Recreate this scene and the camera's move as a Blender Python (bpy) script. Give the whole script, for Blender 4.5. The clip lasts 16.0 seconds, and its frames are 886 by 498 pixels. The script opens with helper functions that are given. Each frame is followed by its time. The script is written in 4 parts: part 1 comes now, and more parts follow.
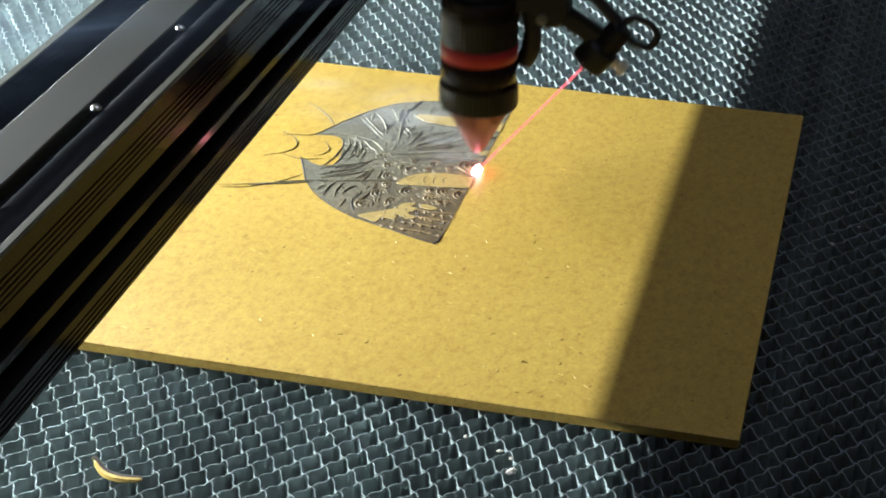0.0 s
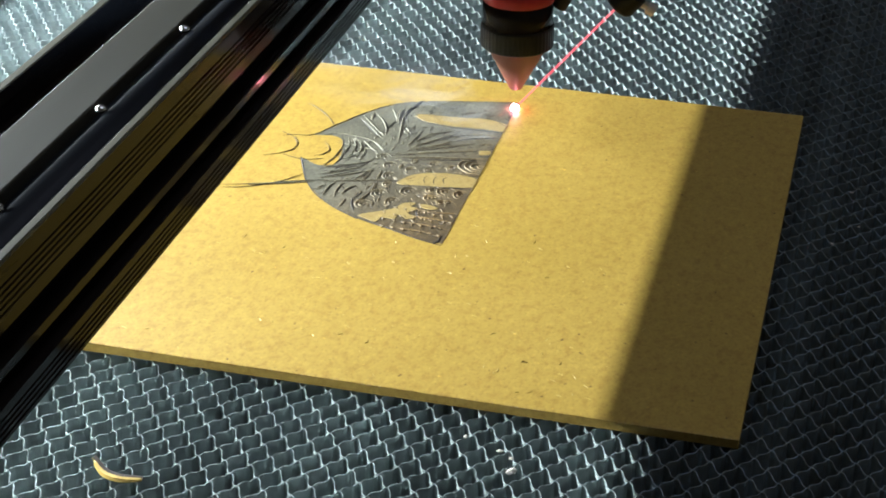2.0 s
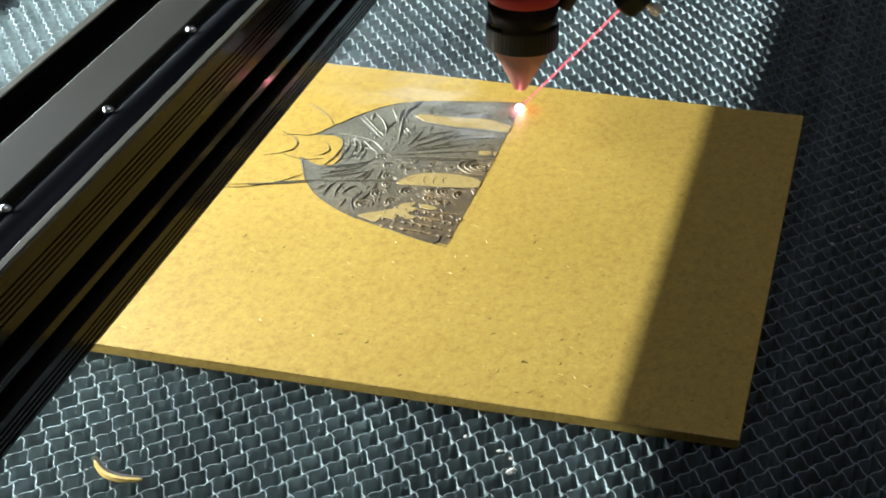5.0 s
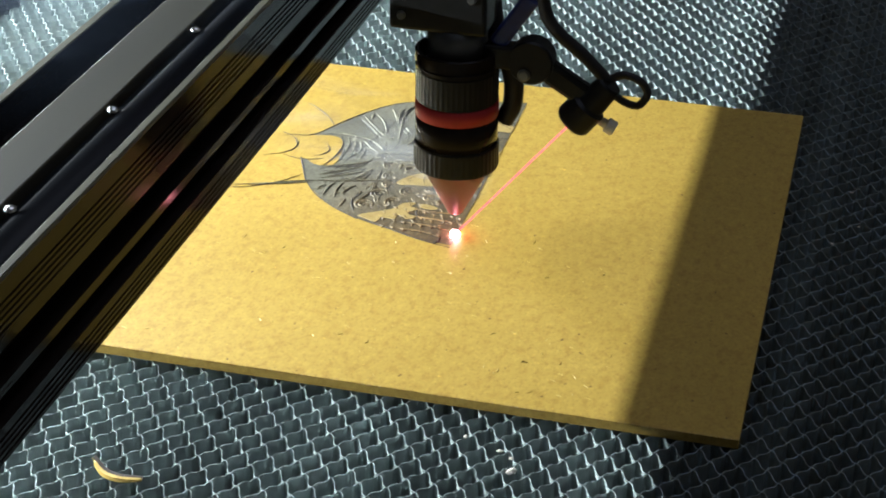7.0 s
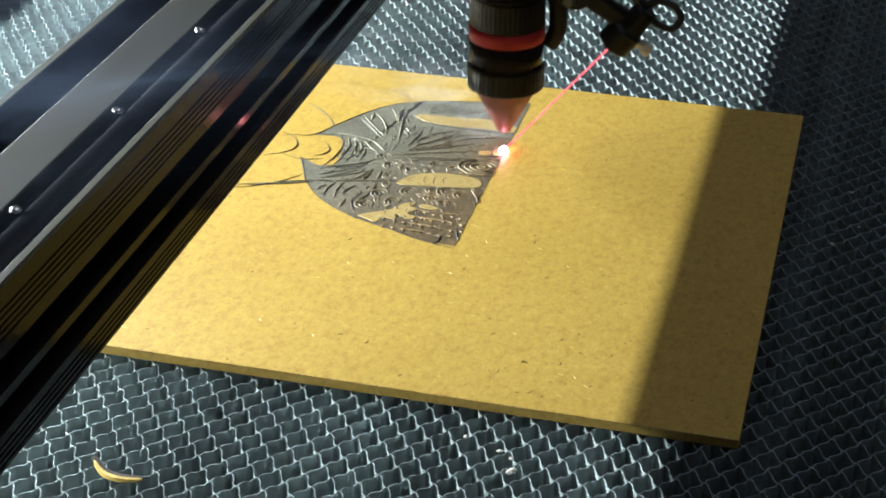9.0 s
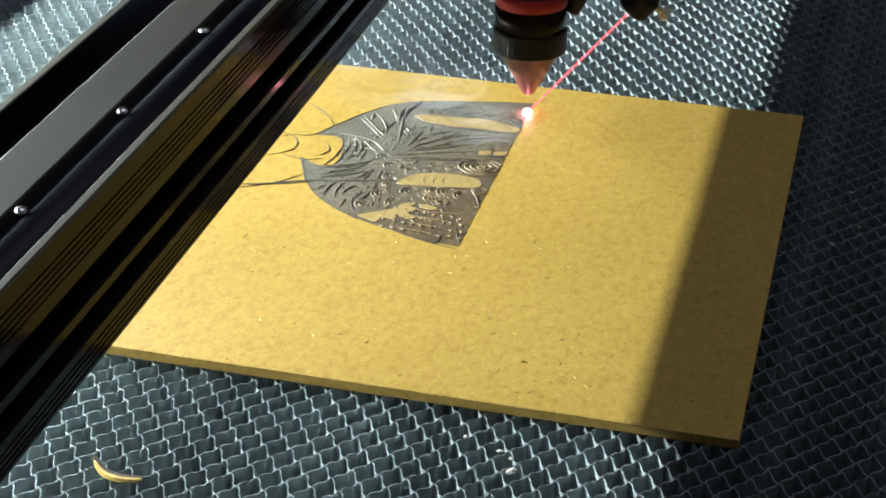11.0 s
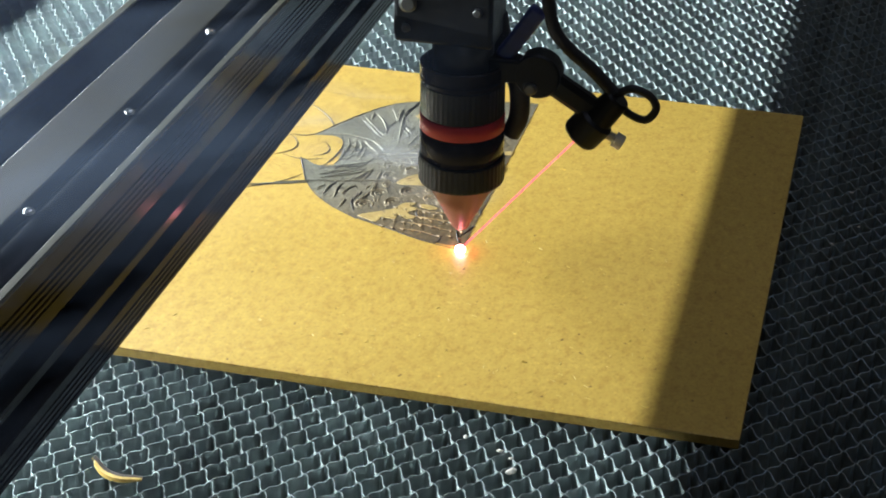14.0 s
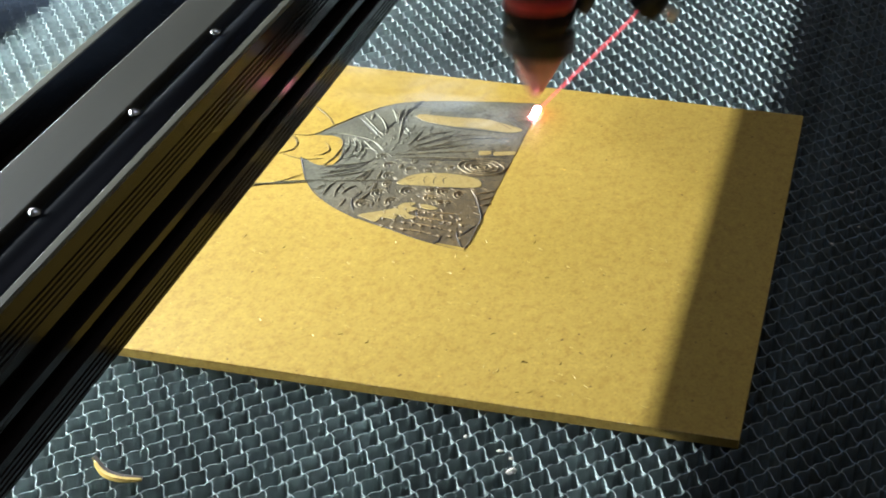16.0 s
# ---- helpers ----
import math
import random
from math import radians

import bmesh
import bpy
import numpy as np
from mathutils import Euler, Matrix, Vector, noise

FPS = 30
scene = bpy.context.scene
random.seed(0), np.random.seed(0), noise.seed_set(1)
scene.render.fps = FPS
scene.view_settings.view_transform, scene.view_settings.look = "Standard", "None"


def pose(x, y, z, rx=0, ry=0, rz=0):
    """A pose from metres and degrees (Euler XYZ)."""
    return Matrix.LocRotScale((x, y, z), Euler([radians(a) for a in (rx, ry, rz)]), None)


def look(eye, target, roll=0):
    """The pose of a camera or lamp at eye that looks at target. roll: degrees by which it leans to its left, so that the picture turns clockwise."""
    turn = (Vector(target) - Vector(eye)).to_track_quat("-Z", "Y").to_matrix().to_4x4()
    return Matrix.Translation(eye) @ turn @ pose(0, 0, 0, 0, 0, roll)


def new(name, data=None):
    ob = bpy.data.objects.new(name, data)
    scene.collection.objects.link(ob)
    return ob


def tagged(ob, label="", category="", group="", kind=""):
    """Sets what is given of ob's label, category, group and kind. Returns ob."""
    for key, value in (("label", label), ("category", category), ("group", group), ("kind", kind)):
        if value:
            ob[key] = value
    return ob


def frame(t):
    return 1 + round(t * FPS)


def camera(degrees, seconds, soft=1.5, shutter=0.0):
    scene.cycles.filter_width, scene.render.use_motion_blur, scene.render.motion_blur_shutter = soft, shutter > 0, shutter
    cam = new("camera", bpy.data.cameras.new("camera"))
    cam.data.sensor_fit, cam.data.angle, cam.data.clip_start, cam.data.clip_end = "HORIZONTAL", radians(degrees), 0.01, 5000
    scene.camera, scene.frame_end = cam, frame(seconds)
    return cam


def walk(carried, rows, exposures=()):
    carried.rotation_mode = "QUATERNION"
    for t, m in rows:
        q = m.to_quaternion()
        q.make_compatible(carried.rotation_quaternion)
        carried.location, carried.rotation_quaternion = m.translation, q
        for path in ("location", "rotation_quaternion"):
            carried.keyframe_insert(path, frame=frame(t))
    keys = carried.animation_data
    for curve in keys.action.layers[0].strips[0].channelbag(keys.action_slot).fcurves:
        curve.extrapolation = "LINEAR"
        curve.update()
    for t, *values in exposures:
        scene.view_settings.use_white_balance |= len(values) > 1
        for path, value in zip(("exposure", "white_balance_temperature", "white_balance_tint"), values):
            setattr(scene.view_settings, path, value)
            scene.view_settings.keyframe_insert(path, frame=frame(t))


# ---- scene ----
# ---- camera ----
cam = camera(27.74, 16.0, soft=1.9, shutter=0.2)
CAM = look((0.01918, -0.38850, 0.26484), (-0.08839, 0.03753, 0.02625), 0.63)
walk(cam, [(0.0, CAM), (16.0, CAM)], [(0.0, 1.55, 5750, 9), (16.0, 1.55, 5750, 9)])

# ---- light ----
# a long thin tube lamp on the far side of the machine lights the bed at a low angle; an added, unseen area lamp
# overhead gives the soft fill
TUBE_X, TUBE_Y, TUBE_Z = -0.560, 0.17, 0.1418
world = bpy.data.worlds.new("sky")
scene.world = world
world.use_nodes = True
wn = world.node_tree.nodes
sky = wn.new("ShaderNodeTexSky")
sky.sky_type = "NISHITA"
sky.sun_disc = False
sky.sun_elevation = radians(25)
sky.sun_rotation = radians(90)
wn["Background"].inputs["Strength"].default_value = 0.12
world.node_tree.links.new(sky.outputs[0], wn["Background"].inputs["Color"])
# fill lamp added overhead to lift the shade; no such source is known
overhead_fill = new("overhead_fill", bpy.data.lights.new("overhead_fill", "AREA"))
overhead_fill.data.shape = "RECTANGLE"
overhead_fill.data.size, overhead_fill.data.size_y = 1.1, 1.1
overhead_fill.data.energy = 1.25
overhead_fill.data.color = (1.0, 0.83, 0.67)
overhead_fill.matrix_world = look((0.1, 0.1, 1.745), (0.1, 0.1, 0), 0)
tube_light = new("tube_light", bpy.data.lights.new("tube_light", "AREA"))
tube_light.data.shape = "RECTANGLE"
tube_light.data.size, tube_light.data.size_y = 0.70, 0.0038
tube_light.data.energy = 5.9
tube_light.data.color = (0.95, 0.97, 0.91)
tube_light.matrix_world = look((TUBE_X, TUBE_Y, TUBE_Z), (TUBE_X + 1, TUBE_Y, TUBE_Z - 0.27))

# ---- plan, metres ----
BOARD_TOP = 0.0029      # the honeycomb's top is z = 0
BOARD_D, BOARD_W = 0.210, 0.272
SPEED = 0.00056         # advance of the burning line, metres a second
GANTRY_TRAVEL = 0.0101
SCAN_X = -0.10137       # the burning line at the start
FACE_X = -0.1500        # the gantry's front face at the start


# ---- materials ----
def material(name, rough=0.5, metal=0.0, colour=(0.5, 0.5, 0.5)):
    m = bpy.data.materials.new(name)
    m.use_nodes = True
    b = m.node_tree.nodes["Principled BSDF"]
    b.inputs["Roughness"].default_value = rough
    b.inputs["Metallic"].default_value = metal
    b.inputs["Base Color"].default_value = (*colour, 1)
    return m, m.node_tree.nodes, m.node_tree.links, b


def noise_ramp(nodes, links, scale, stops, detail=4.0, coord="Object", stretch=None):
    tc = nodes.new("ShaderNodeTexCoord")
    out = tc.outputs[coord]
    if stretch:
        mp = nodes.new("ShaderNodeMapping")
        mp.inputs["Scale"].default_value = stretch
        links.new(out, mp.inputs[0])
        out = mp.outputs[0]
    n = nodes.new("ShaderNodeTexNoise")
    n.inputs["Scale"].default_value = scale
    n.inputs["Detail"].default_value = detail
    links.new(out, n.inputs["Vector"])
    r = nodes.new("ShaderNodeValToRGB")
    el = r.color_ramp.elements
    el[0].position, el[0].color = stops[0][0], (*stops[0][1], 1)
    el[1].position, el[1].color = stops[-1][0], (*stops[-1][1], 1)
    for p, c in stops[1:-1]:
        e = el.new(p)
        e.color = (*c, 1)
    links.new(n.outputs["Fac"], r.inputs[0])
    return n, r


def mixed(nodes, links, kind, fac, a, b):
    mx = nodes.new("ShaderNodeMix")
    mx.data_type, mx.blend_type = "RGBA", kind
    mx.inputs[0].default_value = fac
    links.new(a, mx.inputs[6])
    links.new(b, mx.inputs[7])
    return mx


def bumped(nodes, links, b, height, strength, distance):
    bp = nodes.new("ShaderNodeBump")
    bp.inputs["Strength"].default_value = strength
    bp.inputs["Distance"].default_value = distance
    links.new(height, bp.inputs["Height"])
    links.new(bp.outputs[0], b.inputs["Normal"])


def make_mdf(name, base):
    m, n, l, b = material(name, 0.5)
    r0, g0, b0 = base
    _, broad = noise_ramp(n, l, 16, [(0.3, (r0 * 0.95, g0 * 0.94, b0 * 0.88)), (0.7, (r0 * 1.05, g0 * 1.05, b0 * 1.12))], 3)
    # small clumps of fibre, a millimetre or two long
    _, clump = noise_ramp(n, l, 480, [(0.34, (0.78, 0.70, 0.54)), (0.47, (0.98, 0.97, 0.95)), (0.56, (1.0, 1.0, 1.0)), (0.7, (1.16, 1.17, 1.26))], 4, stretch=(1.0, 0.65, 1))
    fine, grain = noise_ramp(n, l, 1100, [(0.3, (0.7, 0.63, 0.52)), (0.45, (0.96, 0.96, 0.95)), (0.6, (1.0, 1.0, 1.0)), (0.72, (1.22, 1.21, 1.18))], 3, stretch=(1.0, 0.7, 1))
    # sparse dark specks and pale slivers
    _, speck = noise_ramp(n, l, 620, [(0.22, (0.25, 0.17, 0.10)), (0.27, (1, 1, 1)), (0.75, (1, 1, 1)), (0.79, (1.6, 1.6, 1.5))], 1.5, stretch=(0.8, 0.6, 1))
    a = mixed(n, l, "MULTIPLY", 0.6, broad.outputs[0], clump.outputs[0])
    c = mixed(n, l, "MULTIPLY", 0.6, a.outputs[2], grain.outputs[0])
    d = mixed(n, l, "MULTIPLY", 0.8, c.outputs[2], speck.outputs[0])
    l.new(d.outputs[2], b.inputs["Base Color"])
    bumped(n, l, b, fine.outputs["Fac"], 0.25, 0.0002)
    b.inputs["Specular IOR Level"].default_value = 0.6
    return m


MDF = make_mdf("fibreboard", (0.492, 0.324, 0.051))
MDF_EDGE = make_mdf("fibreboard_edge", (0.44, 0.29, 0.055))


def make_metal(name, colour, rough, metal, var=0.25, scale=120, bump=0.12, stretch=None, spec=0.5):
    m, n, l, b = material(name, rough, metal)
    b.inputs["Specular IOR Level"].default_value = spec
    lo = tuple(c * (1 - var) for c in colour)
    hi = tuple(c * (1 + var) for c in colour)
    nz, r = noise_ramp(n, l, scale, [(0.3, lo), (0.7, hi)], 6, stretch=stretch)
    l.new(r.outputs[0], b.inputs["Base Color"])
    rr = n.new("ShaderNodeMapRange")
    rr.inputs["To Min"].default_value = max(0.02, rough - 0.1)
    rr.inputs["To Max"].default_value = rough + 0.12
    l.new(nz.outputs["Fac"], rr.inputs["Value"])
    l.new(rr.outputs[0], b.inputs["Roughness"])
    bumped(n, l, b, nz.outputs["Fac"], bump, 0.0002)
    return m


FOIL = make_metal("aluminium_foil", (0.385, 0.438, 0.430), 0.52, 0.5, 0.3, 160, 0.25)
TRAY = make_metal("tray_steel", (0.045, 0.05, 0.05), 0.6, 0.1, 0.2, 60)
ANOD = make_metal("black_anodised", (0.012, 0.0095, 0.008), 0.07, 0.0, 0.2, 300, 0.015, (1, 0.05, 1), 0.045)
ANOD_EDGE = make_metal("pale_edge", (0.095, 0.09, 0.06), 0.6, 0.0, 0.25, 220, 0.1, (1, 0.1, 1), 0.2)
GREYBAR = make_metal("grey_anodised", (0.056, 0.053, 0.039), 0.6, 0.0, 0.14, 90, 0.06, (1, 0.12, 1), 0.12)
TUBE = make_metal("gloss_black_tube", (0.008, 0.009, 0.011), 0.38, 0.0, 0.2, 60, 0.04, (1, 0.2, 1), 0.12)
BLACK = make_metal("black_plastic", (0.006, 0.006, 0.006), 0.42, 0.0, 0.25, 400, 0.1, None, 0.2)
RUBBER = make_metal("black_rubber", (0.012, 0.011, 0.011), 0.55, 0.0, 0.25, 500, 0.1, None, 0.3)
RED = make_metal("red_ring", (0.30, 0.02, 0.022), 0.5, 0.0, 0.12, 250, 0.05, None, 0.2)
STEEL = make_metal("bright_steel", (0.75, 0.74, 0.7), 0.22, 1.0, 0.1, 200, 0.05)
GREYMETAL = make_metal("brushed_grey", (0.10, 0.10, 0.095), 0.38, 0.6, 0.12, 200, 0.05)
BLUE = make_metal("blue_sleeve", (0.012, 0.02, 0.11), 0.45, 0.0, 0.3, 300, 0.2)
CHAR = make_metal("charred_wood", (0.03, 0.018, 0.010), 0.7, 0.0, 0.4, 500, 0.3)
FIBRE = make_metal("pale_fibre", (0.60, 0.45, 0.13), 0.6, 0.0, 0.2, 300, 0.1)
CHIPWOOD = make_metal("chip_wood", (0.62, 0.42, 0.10), 0.5, 0.0, 0.2, 600, 0.2)
PAPER = make_metal("pale_scrap", (0.62, 0.58, 0.5), 0.6, 0.0, 0.15, 500, 0.2)
WALLPAINT = make_metal("wall_paint", (0.24, 0.23, 0.21), 0.8, 0.0, 0.05, 8, 0.1)
TABLE = make_metal("table_laminate", (0.20, 0.15, 0.10), 0.5, 0.0, 0.2, 12, 0.1)

# scorched wood left by the beam
def make_scorch(name, grey, brown):
    m, n, l, b = material(name, 0.6)
    _, old = noise_ramp(n, l, 60, [(0.35, tuple(c * 0.82 for c in grey)), (0.65, tuple(c * 1.18 for c in grey))], 4)
    _, raw = noise_ramp(n, l, 120, [(0.35, tuple(c * 0.7 for c in brown)), (0.65, tuple(c * 1.25 for c in brown))], 4)
    nz, r2 = noise_ramp(n, l, 800, [(0.3, (0.62, 0.6, 0.56)), (0.7, (1.25, 1.24, 1.2))], 5, stretch=(1, 0.7, 1))
    tc = n.new("ShaderNodeTexCoord")
    dot = n.new("ShaderNodeVectorMath")
    dot.operation = "DOT_PRODUCT"
    dot.inputs[1].default_value = (1.0, -0.55, 0)
    l.new(tc.outputs["Object"], dot.inputs[0])
    mr = n.new("ShaderNodeMapRange")
    mr.inputs["From Min"].default_value, mr.inputs["From Max"].default_value = -0.216, -0.160
    l.new(dot.outputs["Value"], mr.inputs["Value"])
    age = mixed(n, l, "MIX", 0.0, old.outputs[0], raw.outputs[0])
    l.new(mr.outputs[0], age.inputs[0])
    c = mixed(n, l, "MULTIPLY", 0.9, age.outputs[2], r2.outputs[0])
    l.new(c.outputs[2], b.inputs["Base Color"])
    bumped(n, l, b, nz.outputs["Fac"], 0.7, 0.0003)
    return m


BURN = make_scorch("scorched_wood", (0.152, 0.143, 0.100), (0.118, 0.078, 0.029))
# the ground's hue made paler, so the fold tops look lit
RIDGE = make_scorch("lit_ridge", (0.215, 0.200, 0.132), (0.25, 0.160, 0.054))
# char colour, used as well for the shade painted beside the folds
CHAR_SHADE = make_metal("char_and_shade_line", (0.032, 0.023, 0.015), 0.65, 0.0, 0.3, 700, 0.3)
UNCUT = make_mdf("uncut_relief", (0.42, 0.30, 0.095))

# red tinted acrylic of the nozzle
NOZZLE, n, l, b = material("red_acrylic", 0.42, 0.0, (0.21, 0.078, 0.055))
b.inputs["Subsurface Weight"].default_value = 0.3
b.inputs["Subsurface Radius"].default_value = (0.004, 0.0015, 0.001)
b.inputs["Subsurface Scale"].default_value = 1.0
clear = n.new("ShaderNodeBsdfTransparent")
clear.inputs[0].default_value = (1.0, 0.62, 0.52, 1)
blend = n.new("ShaderNodeMixShader")
blend.inputs[0].default_value = 0.78
l.new(clear.outputs[0], blend.inputs[1])
l.new(b.outputs[0], blend.inputs[2])
l.new(blend.outputs[0], n["Material Output"].inputs[0])


def glowing(name, colour, strength, share=1.0):
    m = bpy.data.materials.new(name)
    m.use_nodes = True
    n, l = m.node_tree.nodes, m.node_tree.links
    n.remove(n["Principled BSDF"])
    e = n.new("ShaderNodeEmission")
    e.inputs[0].default_value = (*colour, 1)
    e.inputs[1].default_value = strength
    out = e.outputs[0]
    if share < 1:
        t = n.new("ShaderNodeBsdfTransparent")
        mx = n.new("ShaderNodeMixShader")
        mx.inputs[0].default_value = share
        l.new(t.outputs[0], mx.inputs[1])
        l.new(out, mx.inputs[2])
        out = mx.outputs[0]
    l.new(out, n["Material Output"].inputs[0])
    return m


def make_smoke(name, colour, density):
    """Thin smoke: dense in the middle of its piece, streaky, gone at the rim."""
    m, n, l, b = material(name, 1.0, 0.0, colour)
    b.inputs["Specular IOR Level"].default_value = 0.0
    tc = n.new("ShaderNodeTexCoord")
    ball = n.new("ShaderNodeTexGradient")
    ball.gradient_type = "QUADRATIC_SPHERE"
    l.new(tc.outputs["Object"], ball.inputs[0])
    nz, r = noise_ramp(n, l, 1.6, [(0.32, (0, 0, 0)), (0.72, (density, density, density))], 4, stretch=(0.8, 1.6, 1))
    nz.inputs["Distortion"].default_value = 1.2
    mul = n.new("ShaderNodeMath")
    mul.operation = "MULTIPLY"
    l.new(ball.outputs["Fac"], mul.inputs[0])
    l.new(r.outputs[0], mul.inputs[1])
    t = n.new("ShaderNodeBsdfTransparent")
    mx = n.new("ShaderNodeMixShader")
    l.new(mul.outputs[0], mx.inputs[0])
    l.new(t.outputs[0], mx.inputs[1])
    l.new(b.outputs[0], mx.inputs[2])
    l.new(mx.outputs[0], n["Material Output"].inputs[0])
    return m


SMOKE = make_smoke("thin_smoke", (0.80, 0.82, 0.85), 0.30)
HAZE = make_smoke("drifting_haze", (0.50, 0.64, 0.90), 0.30)
SPOT = glowing("burning_spot", (1.0, 0.27, 0.30), 32.0)
BEAM = glowing("red_beam", (1.0, 0.13, 0.14), 0.9, 0.4)


# ---- mesh helpers ----
def part(name, bm, mat, parent=None, label="", smooth=False):
    me = bpy.data.meshes.new(name)
    bmesh.ops.recalc_face_normals(bm, faces=bm.faces)
    bm.to_mesh(me)
    bm.free()
    for k in (mat if isinstance(mat, (list, tuple)) else [mat]):
        me.materials.append(k)
    if smooth:
        me.polygons.foreach_set("use_smooth", [True] * len(me.polygons))
    ob = new(name, me)
    if parent:
        ob.parent = parent
    if label:
        ob["label"] = label
    return ob


def box(bm, x0, x1, y0, y1, z0, z1, bevel=0.0, index=0):
    r = bmesh.ops.create_cube(bm, size=1.0)
    vs = r["verts"]
    bmesh.ops.transform(bm, verts=vs, matrix=Matrix.Translation(((x0 + x1) / 2, (y0 + y1) / 2, (z0 + z1) / 2)) @ Matrix.Diagonal((x1 - x0, y1 - y0, z1 - z0, 1)))
    faces = {f for v in vs for f in v.link_faces}
    for f in faces:
        f.material_index = index
    if bevel:
        bmesh.ops.bevel(bm, geom=list({e for v in vs for e in v.link_edges}), offset=bevel, segments=2, affect="EDGES", profile=0.5)
    return bm


def boxed(*a, **k):
    return box(bmesh.new(), *a, **k)


def lathe(profile, steps=48, knurl=None):
    """Turns (radius, height) pairs about z. knurl: (low, high, teeth, depth) cuts ribs into that stretch."""
    bm = bmesh.new()
    rings = []
    for r, z in profile:
        ring = []
        for k in range(steps):
            rr = r
            if knurl and knurl[0] <= z <= knurl[1] and k % 2:
                rr = r - knurl[3]
            a = 2 * math.pi * k / steps
            ring.append(bm.verts.new((rr * math.cos(a), rr * math.sin(a), z)))
        rings.append(ring)
    for a, c in zip(rings, rings[1:]):
        for k in range(steps):
            bm.faces.new((a[k], a[(k + 1) % steps], c[(k + 1) % steps], c[k]))
    bm.faces.new(rings[0])
    bm.faces.new(rings[-1])
    return bm


def smooth_path(points, steps=8):
    """A rounded line through the given points."""
    p = [Vector(q) for q in points]
    p = [p[0] * 2 - p[1]] + p + [p[-1] * 2 - p[-2]]
    out = []
    for i in range(1, len(p) - 2):
        for k in range(steps):
            t = k / steps
            out.append(0.5 * ((2 * p[i]) + (p[i + 1] - p[i - 1]) * t + (2 * p[i - 1] - 5 * p[i] + 4 * p[i + 1] - p[i + 2]) * t * t + (3 * p[i] - p[i - 1] - 3 * p[i + 1] + p[i + 2]) * t ** 3))
    out.append(p[-2])
    return out


def pipe(points, radius, sides=12, bm=None, steps=8):
    bm = bm or bmesh.new()
    path = smooth_path(points, steps) if len(points) > 2 else [Vector(q) for q in points]
    rings = []
    for i, q in enumerate(path):
        d = (path[min(i + 1, len(path) - 1)] - path[max(i - 1, 0)]).normalized()
        u = d.orthogonal().normalized() if not rings else (u - d * u.dot(d)).normalized()
        v = d.cross(u)
        rings.append([bm.verts.new(q + radius * (u * math.cos(2 * math.pi * k / sides) + v * math.sin(2 * math.pi * k / sides))) for k in range(sides)])
    for a, c in zip(rings, rings[1:]):
        for k in range(sides):
            bm.faces.new((a[k], a[(k + 1) % sides], c[(k + 1) % sides], c[k]))
    bm.faces.new(rings[0])
    bm.faces.new(rings[-1])
    return bm


def extrude_y(outline, y0, y1, index=0, bm=None):
    """A bar along y with the given (x, z) outline."""
    bm = bm or bmesh.new()
    a = [bm.verts.new((x, y0, z)) for x, z in outline]
    c = [bm.verts.new((x, y1, z)) for x, z in outline]
    fs = [bm.faces.new(a), bm.faces.new(c)]
    for k in range(len(a)):
        fs.append(bm.faces.new((a[k], a[(k + 1) % len(a)], c[(k + 1) % len(a)], c[k])))
    for f in fs:
        f.material_index = index
    return bm


def thing(name, label, category, at=(0, 0, 0), group="", kind=""):
    ob = new(name)
    ob.location = at
    return tagged(ob, label, category, group, kind)


# ---- room round the machine ----
def build_room():
    zf, zc, r = -0.80, 1.75, 1.7
    tagged(part("floor", boxed(-r, r, -r, r, zf - 0.05, zf), TABLE), "plain brown wooden floor of the room", "floor", kind="structure")
    # out of view; the square opening is added above the fill lamp
    bm = boxed(-r, -0.5, -r, r, zc, zc + 0.05)
    box(bm, 0.7, r, -r, r, zc, zc + 0.05)
    box(bm, -0.5, 0.7, -r, -0.5, zc, zc + 0.05)
    box(bm, -0.5, 0.7, 0.7, r, zc, zc + 0.05)
    tagged(part("ceiling", bm, WALLPAINT), "plain grey unseen ceiling with a square opening added for the overhead fill", "ceiling", kind="structure")
    tagged(part("wall_east", boxed(r, r + 0.1, -r, r, zf, zc), WALLPAINT), "plain grey painted wall", "wall", kind="structure")
    tagged(part("wall_north", boxed(-r, r, r, r + 0.1, zf, zc), WALLPAINT), "plain grey painted wall", "wall", kind="structure")
    tagged(part("wall_south", boxed(-r, r, -r - 0.1, -r, zf, zc), WALLPAINT), "plain grey painted wall", "wall", kind="structure")
    tagged(part("wall_west", boxed(-r - 0.1, -r, -r, r, zf, zc), WALLPAINT), "plain grey painted wall", "wall", kind="structure")
    table = thing("work_table", "brown laminate table under the engraving machine", "table", (0, 0, -0.027))
    part("tabletop", boxed(-0.85, 0.35, -0.35, 0.62, -0.03, 0, 0.002), TABLE, table)
    for x in (-0.80, 0.3):
        for y in (-0.3, 0.57):
            part("leg", boxed(x - 0.025, x + 0.025, y - 0.025, y + 0.025, zf + 0.027, -0.03), TABLE, table)


# ---- honeycomb bed ----
PITCH, ROW_X, ROW_Y = 0.00715, 0.00339, -0.00473
LEAN = math.radians(-0.53)
BED = (-0.372, 0.085, -0.118, 0.400)


